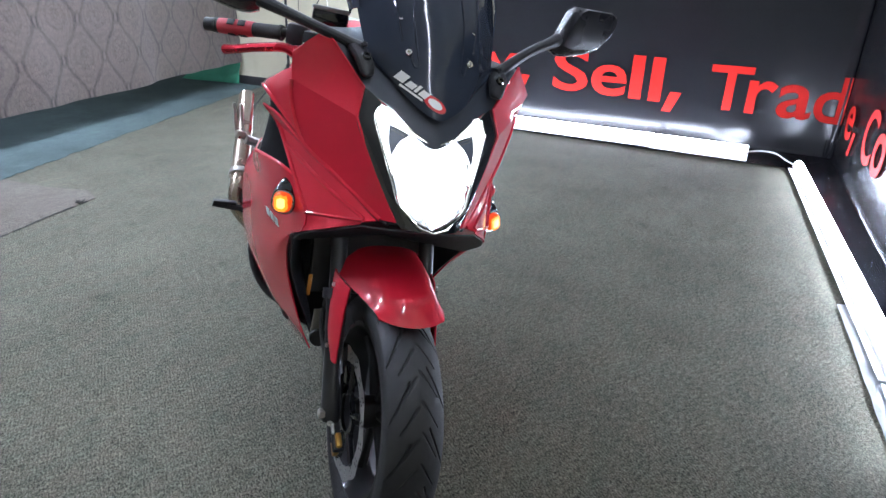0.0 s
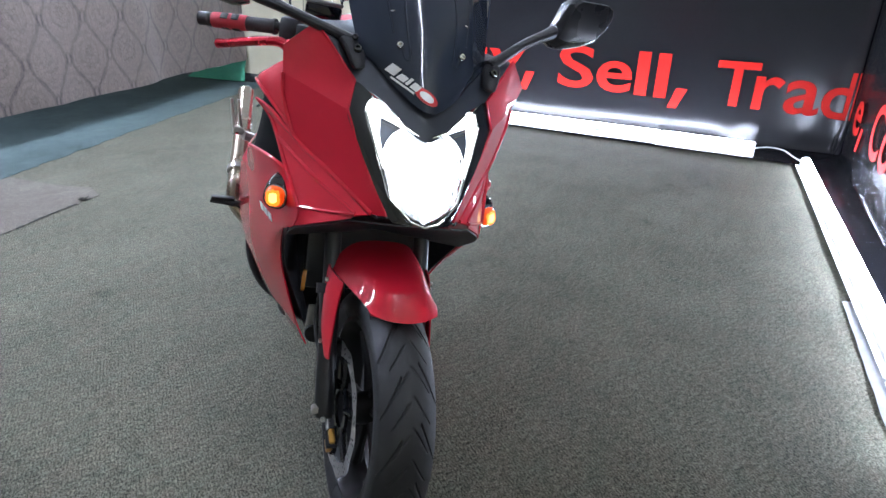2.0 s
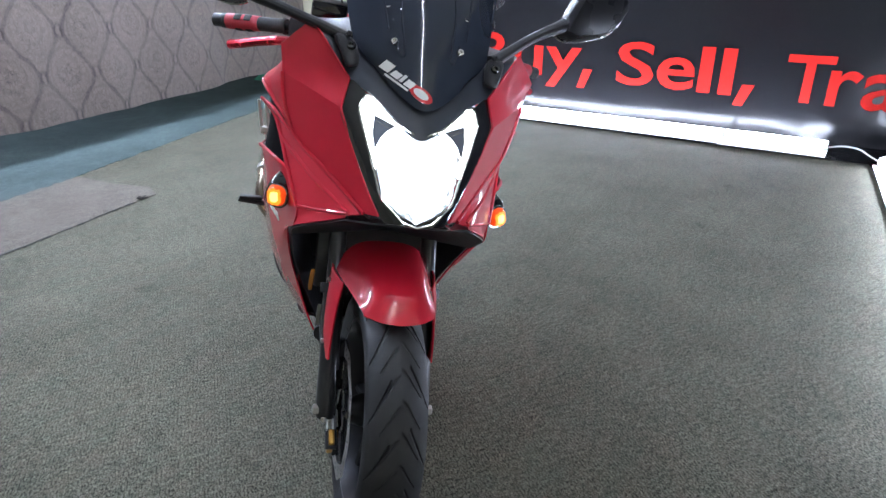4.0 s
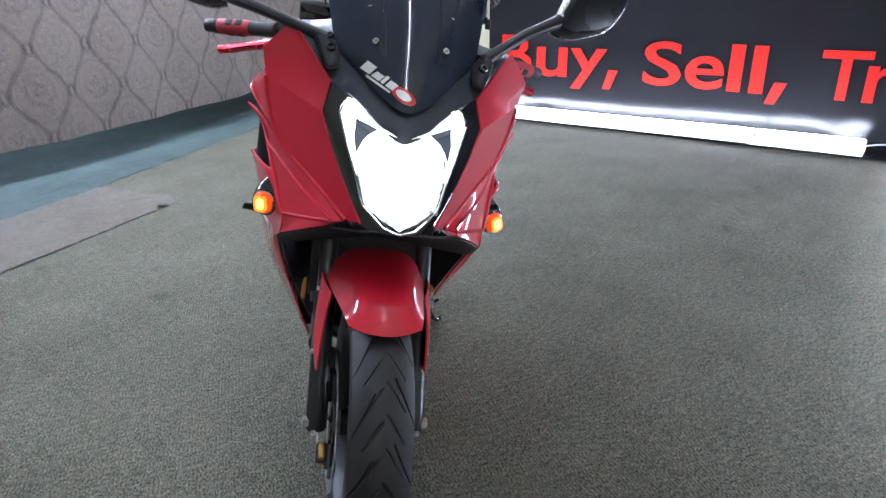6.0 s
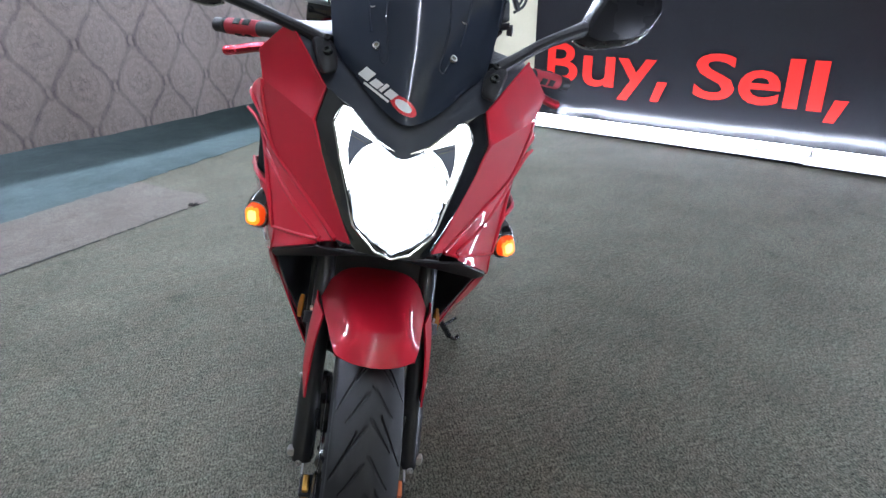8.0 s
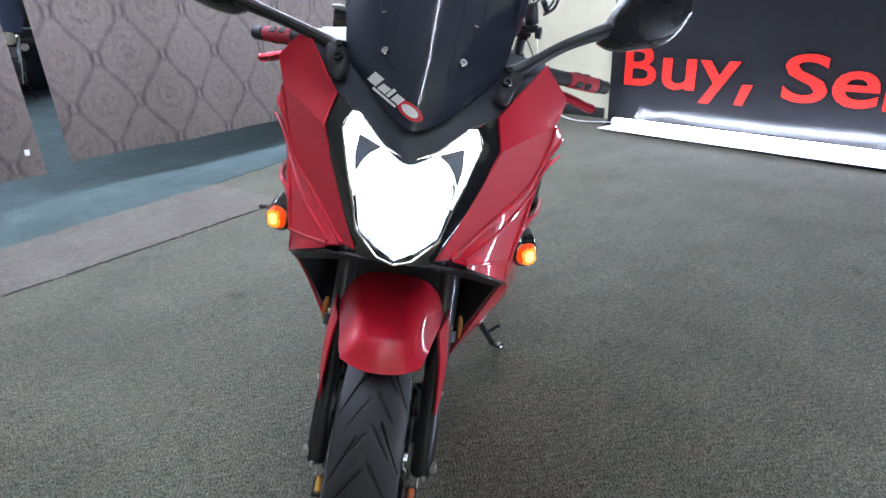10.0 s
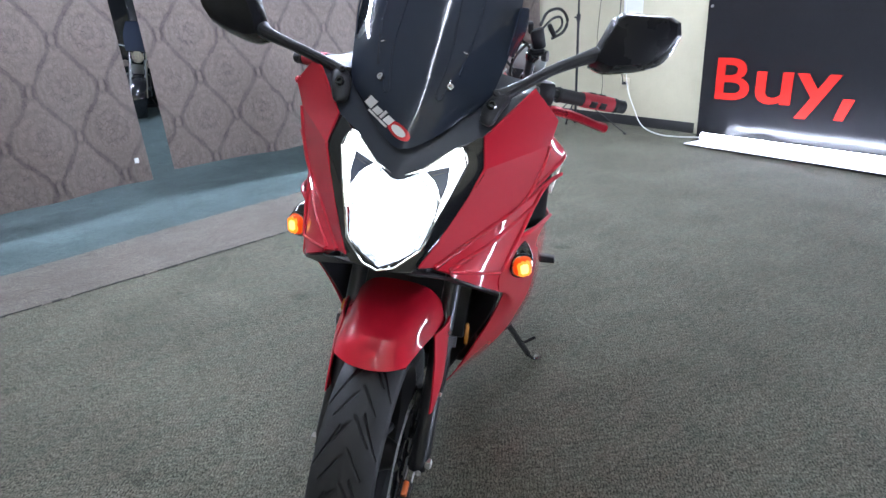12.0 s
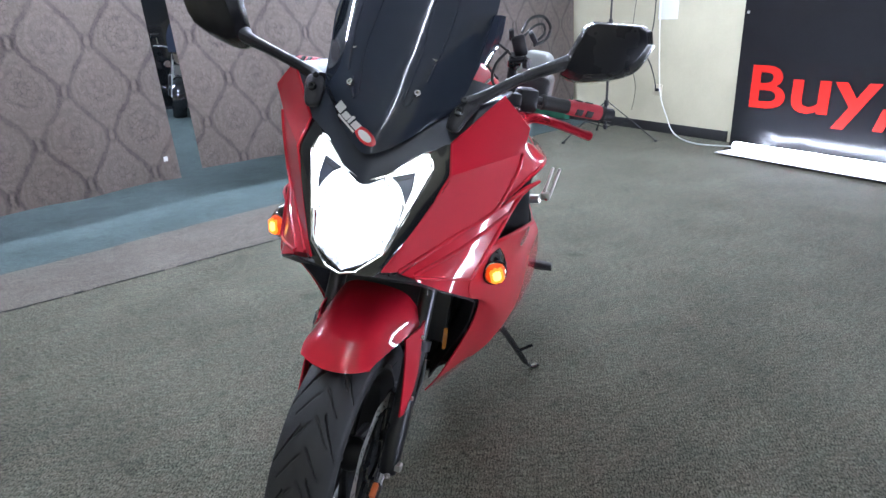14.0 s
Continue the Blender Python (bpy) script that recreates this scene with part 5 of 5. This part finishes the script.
part("clutch_cover", lathe([(0, 0), (0.09, 0), (0.085, 0.03), (0.05, 0.045), (0, 0.045)], (-0.70, -0.17, 0.42), (0, -1, 0), 28), DARK_METAL, eng)
part("alternator_cover", lathe([(0, 0), (0.08, 0), (0.075, 0.03), (0.05, 0.04), (0, 0.04)], (-0.62, 0.17, 0.40), (0, 1, 0), 28), DARK_METAL, eng)
for s in (1, -1):
    part("frame_spar", tube([(-0.36, 0.06 * s, 0.98), (-0.55, 0.15 * s, 0.86), (-0.85, 0.16 * s, 0.70), (-0.95, 0.14 * s, 0.50), (-0.92, 0.12 * s, 0.36)], 0.024, 10, 5), BLACK_GLOSS, bike)
    part("swing_arm", tube([(-0.95, 0.11 * s, 0.44), (-1.2, 0.125 * s, 0.38), (-1.45, 0.125 * s, 0.312)], [0.03, 0.028, 0.024], 10, 4), DARK_METAL, bike)
    hanger = part("footrest_bracket", prism([(-0.09, 0.08), (0.06, 0.10), (0.05, -0.05), (-0.02, -0.10), (-0.07, -0.06)], 0.012, pose(-0.93, 0.19 * s, 0.50, 90, 0, 0), 0.003), BLACK, bike)
    part("footrest", tube([(-0.935, 0.20 * s, 0.485), (-0.94, 0.29 * s, 0.487), (-0.945, 0.375 * s, 0.492)], [0.012, 0.015, 0.013], 8, 3, None, True, 0.7), DARK_METAL, hanger, "dark folding footrest")
    part("footrest_rubber", block((0.03, 0.075, 0.012), pose(-0.942, 0.335 * s, 0.503), 0.004), RUBBER, hanger)
    hang2 = part("passenger_bracket", tube([(-1.02, 0.16 * s, 0.66), (-1.0, 0.22 * s, 0.70), (-0.98, 0.285 * s, 0.72)], 0.016, 8, 4), STEEL, bike, "bright alloy passenger footrest bracket")
    rest = part("passenger_footrest", block((0.030, 0.034, 0.026), pose(-0.978, 0.303 * s, 0.735, 8 * s, 0, 0), 0.006), STEEL, hang2, "folded alloy footrest")
    for dy in (-0.011, 0.011):
        part("footrest_bar", tube([(-0.978, (0.306 + dy) * s, 0.742), (-0.978, (0.315 + dy) * s, 0.790), (-0.978, (0.322 + dy) * s, 0.836)], [0.006, 0.005, 0.0055], 8, 3), STEEL, rest)
    part("hinge_pin", tube([(-1.0, 0.308 * s, 0.728), (-0.955, 0.308 * s, 0.728)], 0.005, 8, 1, None, False), CHROME, rest)
part("belly_pan", sheet(net([[(-0.44, -0.10, 0.30), (-0.43, 0, 0.27), (-0.44, 0.10, 0.30)], [(-0.62, -0.17, 0.285), (-0.62, 0, 0.235), (-0.62, 0.17, 0.285)], [(-0.80, -0.2, 0.31), (-0.80, 0, 0.25), (-0.80, 0.2, 0.31)]], 5), 0.004), BLACK, bike, "black belly pan")
exhaust = part("exhaust", tube([(-0.74, -0.10, 0.36), (-0.90, -0.19, 0.40), (-0.98, -0.285, 0.475), (-1.03, -0.290, 0.56), (-1.20, -0.275, 0.68), (-1.42, -0.26, 0.80)], [0.026, 0.028, 0.030, 0.030, 0.030, 0.030], 18, 6), TITANIUM, bike, "polished tan-tinted steel exhaust pipe")
part("clamp", lathe([(0.030, -0.010), (0.035, -0.010), (0.035, 0.010), (0.030, 0.010)], (-1.05, -0.289, 0.578), (-0.17, 0.012, 0.12), 20), STEEL, exhaust)

# black engine guard that shows beside the fairing
part("engine_guard", tube([(-0.88, -0.245, 0.46), (-0.865, -0.225, 0.32), (-0.85, -0.180, 0.235), (-0.80, -0.12, 0.20)], [0.016, 0.018, 0.018, 0.016], 12, 5), BLACK, bike, "black engine side guard")

# horn and hose between fork and radiator
horn = part("horn", lathe([(0, 0), (0.022, 0), (0.025, -0.006), (0.020, -0.018), (0.010, -0.028), (0, -0.030)], (-0.225, -0.118, 0.375), (0.9, -0.3, 0.1), 24), DARK_METAL, bike, "small dark metal horn")
part("horn_bracket", block((0.006, 0.022, 0.090), pose(-0.245, -0.125, 0.410, 0, 8, 0), 0.002), STEEL, horn, "bright steel bracket")
part("brake_hose", tube([(-0.14, -0.125, 0.56), (-0.17, -0.128, 0.50), (-0.15, -0.130, 0.44), (-0.095, -0.125, 0.40)], 0.006, 8, 6), CABLE_BLACK, bike, "black rubber brake hose")
part("brake_hose", tube([(-0.14, 0.125, 0.56), (-0.17, 0.128, 0.50), (-0.15, 0.130, 0.44), (-0.095, 0.125, 0.40)], 0.006, 8, 6), CABLE_BLACK, bike, "black rubber brake hose")

# side stand
stand = part("side_stand", tube([(-0.83, 0.17, 0.33), (-0.88, 0.25, 0.25), (-0.955, 0.352, 0.098)], [0.014, 0.012, 0.011], 10, 4), BLACK_GLOSS, bike, "black side stand on the carpet")
part("stand_foot", tube([(-0.95, 0.345, 0.105), (-0.972, 0.372, 0.078), (-1.005, 0.395, 0.073)], [0.011, 0.013, 0.012], 8, 3, None, True, 0.5), BLACK_GLOSS, stand)
part("stand_spur", tube([(-0.93, 0.318, 0.15), (-0.955, 0.365, 0.175)], 0.006, 8, 1, None, False), BLACK_GLOSS, stand)
part("stand_spring", tube([(-0.82, 0.19, 0.34), (-0.90, 0.27, 0.215)], 0.007, 8, 1, None, False), STEEL, stand)

# indicators: a rounded amber lens set in a teardrop housing that tapers up along the fairing
def lens_outline(w, h, n=20):
    return [(w * math.copysign(abs(math.cos(t)) ** 0.80, math.cos(t)), h * math.copysign(abs(math.sin(t)) ** 0.80, math.sin(t))) for t in (2 * math.pi * k / n for k in range(n))]


for s in (1, -1):
    m = Matrix.Translation((-0.150, 0.263 * s, 0.766)) @ Vector((0.90, 0.40 * s, 0.02)).to_track_quat("Z", "Y").to_matrix().to_4x4() @ pose(0, 0, 0, 0, 0, 6 * s)
    shell = bmesh.new()
    rings = []
    for depth, w, h, up in ((0.003, 0.0265, 0.0285, 0.0), (0.0, 0.0280, 0.0300, 0.0), (-0.006, 0.0285, 0.0340, 0.006), (-0.018, 0.0260, 0.0330, 0.016), (-0.036, 0.0190, 0.0240, 0.034), (-0.052, 0.0070, 0.0090, 0.052)):
        rings.append([shell.verts.new(m @ Vector((x, y + up, depth))) for x, y in lens_outline(w, h)])
    for r0, r1 in zip(rings[:-1], rings[1:]):
        for k in range(20):
            shell.faces.new((r0[k], r0[(k + 1) % 20], r1[(k + 1) % 20], r1[k]))
    shell.faces.new(rings[0][::-1])
    shell.faces.new(rings[-1])
    body = part("indicator", shell, BLACK_GLOSS, bike, "lit amber indicator in a dark teardrop housing")
    bezel = [m @ Vector((x, y, 0.003)) for x, y in lens_outline(0.0230, 0.0245)]
    part("indicator_bezel", tube(bezel + [bezel[0]], 0.0016, 6, 1, None, False), CHROME, body, "thin chrome bezel")
    dome = bmesh.new()
    rings = [[dome.verts.new(m @ Vector((x, y, d))) for x, y in lens_outline(w, h)] for d, w, h in ((0.0035, 0.0215, 0.0230), (0.010, 0.0205, 0.0220), (0.016, 0.0155, 0.0170), (0.018, 0.008, 0.010))]
    for r0, r1 in zip(rings[:-1], rings[1:]):
        for k in range(20):
            dome.faces.new((r0[k], r0[(k + 1) % 20], r1[(k + 1) % 20], r1[k]))
    dome.faces.new(rings[0][::-1])
    dome.faces.new(rings[-1])
    lens = part("indicator_lens", dome, AMBER_LENS, body, "glowing amber lens")
    for name, w, h, up, mat, label in (("indicator_reflector", 0.0165, 0.0185, 0.0164, AMBER_HALO, "orange glow of the reflector"), ("indicator_bulb", 0.0095, 0.0115, 0.0180, AMBER_GLOW, "yellow-white hot spot of the bulb")):
        star = [(x * (1 + 0.17 * math.sin(5 * k)), y * (1 + 0.17 * math.cos(3 * k))) for k, (x, y) in enumerate(lens_outline(w, h))]
        part(name, prism(star, 0.004, m @ Matrix.Translation((0, -0.001, up)), 0.001), mat, lens, label)


# decals and vents lie on the surfaces they belong to
def on_grid(grid, i, j, a, b):
    """The grid point whose coordinates i, j come nearest to a, b, and the outward normal there."""
    h, w = len(grid), len(grid[0])
    k, m = min(((k, m) for k in range(h) for m in range(w)), key=lambda q: (grid[q[0]][q[1]][i] - a) ** 2 + (grid[q[0]][q[1]][j] - b) ** 2)
    du = grid[k][min(m + 1, w - 1)] - grid[k][max(m - 1, 0)]
    dv = grid[min(k + 1, h - 1)][m] - grid[max(k - 1, 0)][m]
    n = du.cross(dv).normalized()
    n = -n if n.x + abs(n.y) * (1 if n.y * grid[k][m].y > 0 else -1) < 0 else n
    p = grid[k][m].copy()
    step = Vector((0, 0, 0))
    step[i], step[j] = a - p[i], b - p[j]
    axis = 3 - i - j
    if abs(n[axis]) > 0.1:
        step[axis] = -(n[i] * step[i] + n[j] * step[j]) / n[axis]
    return p + step, n


def patch(grid, i, j, outline, lift, mat, parent, name, label="", side=1, thick=0.002):
    """A thin piece of an outline laid on a surface."""
    bm = bmesh.new()
    pts = [on_grid(grid, i, j, a, b) for a, b in outline]
    flip = lambda v: Vector((v.x, v.y * side, v.z))
    top = [bm.verts.new(flip(p + n * lift)) for p, n in pts]
    low = [bm.verts.new(flip(p + n * (lift - thick))) for p, n in pts]
    bm.faces.new(top)
    bm.faces.new(low[::-1])
    for k in range(len(top)):
        bm.faces.new((top[k], low[k], low[(k + 1) % len(top)], top[(k + 1) % len(top)]))
    bmesh.ops.triangulate(bm, faces=bm.faces[:])
    return part(name, bm, mat, parent, label, False)


fine_side, fine_front = net(SIDE_PANEL, 12), net(SIDE_FRONT[:2], 24)
fine_screen = net(full, 16)
for s, slot in slots:
    bead = []
    for q in spline([(y * s, z, 0) for y, z in slot], 5):
        p, n = on_grid(fine_screen, 1, 2, q.x, q.y)
        bead.append(p + n * 0.0005)
    part("screen_bead", tube(bead, 0.0022, 8, 2), SCREEN, screen, "moulded bead round the screen bolts")
for k in range(3):
    x, z = -0.245 - 0.028 * k, 0.672 + 0.003 * k
    patch(fine_side, 0, 2, [(x, z), (x - 0.018, z + 0.002), (x - 0.021, z + 0.020), (x - 0.003, z + 0.018)], 0.002, WHITE_DECAL, bike, "writing_bar", "", -1)
def ridge(line, side, lift, radius, grid):
    """A rounded edge that follows a line of (x, z) over the side fairing."""
    pts = []
    for q in spline([(x, z, 0) for x, z in line], 3):
        p, n = on_grid(grid, 0, 2, q.x, q.y)
        p = p + n * lift
        pts.append(Vector((p.x, p.y * side, p.z)))
    for _ in range(3):
        pts = [pts[0]] + [(a + b * 2 + c) / 4 for a, b, c in zip(pts, pts[1:], pts[2:])] + [pts[-1]]
    radii = radius if isinstance(radius, float) else [v.x for v in spline([(r, 0, 0) for r in radius], 3)]
    return tube(pts, radii, 10, 3)


# rounded edges of the three-cornered facet and of the vent on each side fairing
for s in (1, -1):
    part("blade_edge", ridge(((0.042, 0.803), (-0.020, 0.822), (-0.071, 0.838), (-0.130, 0.858), (-0.215, 0.886)), s, -0.0015, [0.0045, 0.0050, 0.0055, 0.0060, 0.0060], fine_front), RED, bike, "sharp upper crease of the side fairing")
    crease = [Vector((x, y * s, z)) for x, y, z in (SIDE_TIP, (-0.250, 0.277, 0.918), (-0.150, 0.244, 0.826), (-0.085, 0.222, 0.766))]
    part("facet_edge", tube(crease, [0.0030, 0.0058, 0.0056, 0.0045], 12, 6), RED, bike, "sharp lower crease of the side fairing")
    base = [Vector((x, y * s, z)) for x, y, z in SIDE_FRONT[1][::-1]]
    part("facet_edge", tube(base, 0.0034, 10, 6), RED, bike)
    for name, line, r in (("vent_lip", SIDE_PANEL[0][:3], 0.0050), ("strip_edge", SIDE_STRIP[0], 0.0035), ("rear_panel_edge", REAR_PANEL[2], 0.0045)):
        part(name, tube([(x, y * s, z) for x, y, z in line], r, 10, 6), RED, bike, "rounded red panel edge")
    outer = [Vector((x, y * s, z)) for x, y, z in [r[2] for r in NOSE_PANEL]]
    part("panel_edge", tube(outer, 0.0050, 12, 6), RED, bike, "rounded lower edge of the nose panel")
    inner = [Vector((x, y * s, z)) for x, y, z in [r[0] for r in NOSE_TOP[:2]] + [r[0] for r in NOSE_PANEL]]
    part("panel_edge", tube(inner, 0.0026, 10, 6, None, False), RED, bike, "rounded inner edge of the nose panel")
# maker's decal: slanted white blocks running into a red oval
a, b = Vector((-0.096, 1.090)), Vector((-0.012, 1.048))
d = (b - a).normalized()
n = Vector((-d.y, d.x))
for k, (w, h) in enumerate(((0.019, 0.019), (0.016, 0.013), (0.006, 0.017), (0.016, 0.014))):
    c = a + d * (0.004, 0.027, 0.046, 0.056)[k]
    quad = [c, c + d * w, c + d * w + n * h + d * 0.005, c + n * h + d * 0.005]
    patch(fine_screen, 1, 2, [(q.x, q.y) for q in quad], 0.0025, WHITE_DECAL, screen, "decal_block", "white decal block", 1, 0.0015)
c = b + n * 0.004
for r0, mat, lift in ((1.0, RED_DECAL, 0.0018), (0.62, WHITE_DECAL, 0.0032)):
    ring = [c + d * (0.026 * r0 * math.cos(t * math.pi / 10)) + n * (0.012 * r0 * math.sin(t * math.pi / 10)) for t in range(20)]
    patch(fine_screen, 1, 2, [(q.x, q.y) for q in ring], lift, mat, screen, "decal_oval", "red and white oval decal", 1, 0.0015)
c = a - n * 0.007 + d * 0.02
patch(fine_screen, 1, 2, [(q.x, q.y) for q in (c, c + d * 0.05, c + d * 0.05 + n * 0.004, c + n * 0.004)], 0.0025, WHITE_DECAL, screen, "decal_line", "", 1, 0.0015)


# ---- a second machine beyond the curtains ----
other = thing("motorcycle", "black parked motorcycle with chrome parts behind the curtains", "motorcycle", pose(-10.36, 2.35, 0.001, 0, 0, -10) @ pose(0, 0, 0, -8, 0, 0))
wheel(other, "front_wheel", (0, 0, 0.30), 0.30, 0.15, 0.14, (0.07,))
wheel(other, "rear_wheel", (-1.42, 0, 0.31), 0.31, 0.16, 0.11, (-0.08,))
for s in (1, -1):
    part("fork_leg", tube([(0.0, 0.10 * s, 0.30), (-0.12, 0.10 * s, 0.60), (-0.26, 0.10 * s, 0.95)], 0.026, 10, 3), CHROME, other, "chrome fork leg")
    part("handlebar", tube([(-0.26, 0.05 * s, 1.0), (-0.30, 0.22 * s, 1.05), (-0.40, 0.38 * s, 1.04)], 0.013, 10, 4), CHROME, other)
    part("exhaust", tube([(-0.45, 0.14 * s, 0.45), (-0.70, 0.18 * s, 0.30), (-1.45, 0.20 * s, 0.34)], [0.025, 0.03, 0.045], 12, 5), CHROME, other, "chrome exhaust")
part("front_mudguard", lathe([(0.29, -0.10), (0.325, -0.05), (0.33, 0), (0.325, 0.05), (0.29, 0.10), (0.295, 0.104), (0.33, 0.052), (0.335, 0), (0.33, -0.052), (0.295, -0.104)], (0, 0, 0.30), (0, 1, 0), 40), BLACK_GLOSS, other)
part("headlight", lathe([(0, 0), (0.085, 0.0), (0.09, -0.03), (0.06, -0.11), (0, -0.13)], (-0.10, 0, 0.90), (1, 0, 0), 24), CHROME, other, "round chrome headlight")
part("engine", block((0.42, 0.36, 0.36), pose(-0.68, 0, 0.45), 0.05, None, 3), DARK_METAL, other)
part("cylinder", block((0.16, 0.24, 0.24), pose(-0.62, 0, 0.70, 0, 15, 0), 0.02), STEEL, other, "bright finned cylinder")
part("fuel_tank", block((0.50, 0.28, 0.22), pose(-0.62, 0, 0.90, 0, 6, 0), 0.09, None, 4), BLACK_GLOSS, other, "gloss black tank")
part("seat", block((0.62, 0.26, 0.11), pose(-1.14, 0, 0.80, 0, -4, 0), 0.045, None, 3), SEAT, other)
part("windscreen", sheet(net([[(-0.08, -0.16, 0.98), (-0.05, 0, 0.99), (-0.08, 0.16, 0.98)], [(-0.18, -0.19, 1.20), (-0.14, 0, 1.22), (-0.18, 0.19, 1.20)], [(-0.28, -0.15, 1.40), (-0.25, 0, 1.42), (-0.28, 0.15, 1.40)]], 4), 0.004), SCREEN, other, "dark touring screen")
for s in (1, -1):
    part("light_pod", lathe([(0, 0), (0.05, 0), (0.055, -0.02), (0.03, -0.07), (0, -0.08)], (-0.06, 0.17 * s, 0.80), (1, 0, 0), 16), CHROME, other, "small chrome driving light")
    part("mirror", block((0.03, 0.12, 0.07), pose(-0.36, 0.36 * s, 1.20), 0.012), BLACK_GLOSS, other)
    part("mirror_stem", tube([(-0.36, 0.30 * s, 1.05), (-0.36, 0.34 * s, 1.18)], 0.007, 6, 1, None, False), CHROME, other)
part("side_stand", tube([(-0.80, 0.14, 0.32), (-0.88, 0.30, 0.045)], 0.012, 8, 1, None, False), DARK_METAL, other)
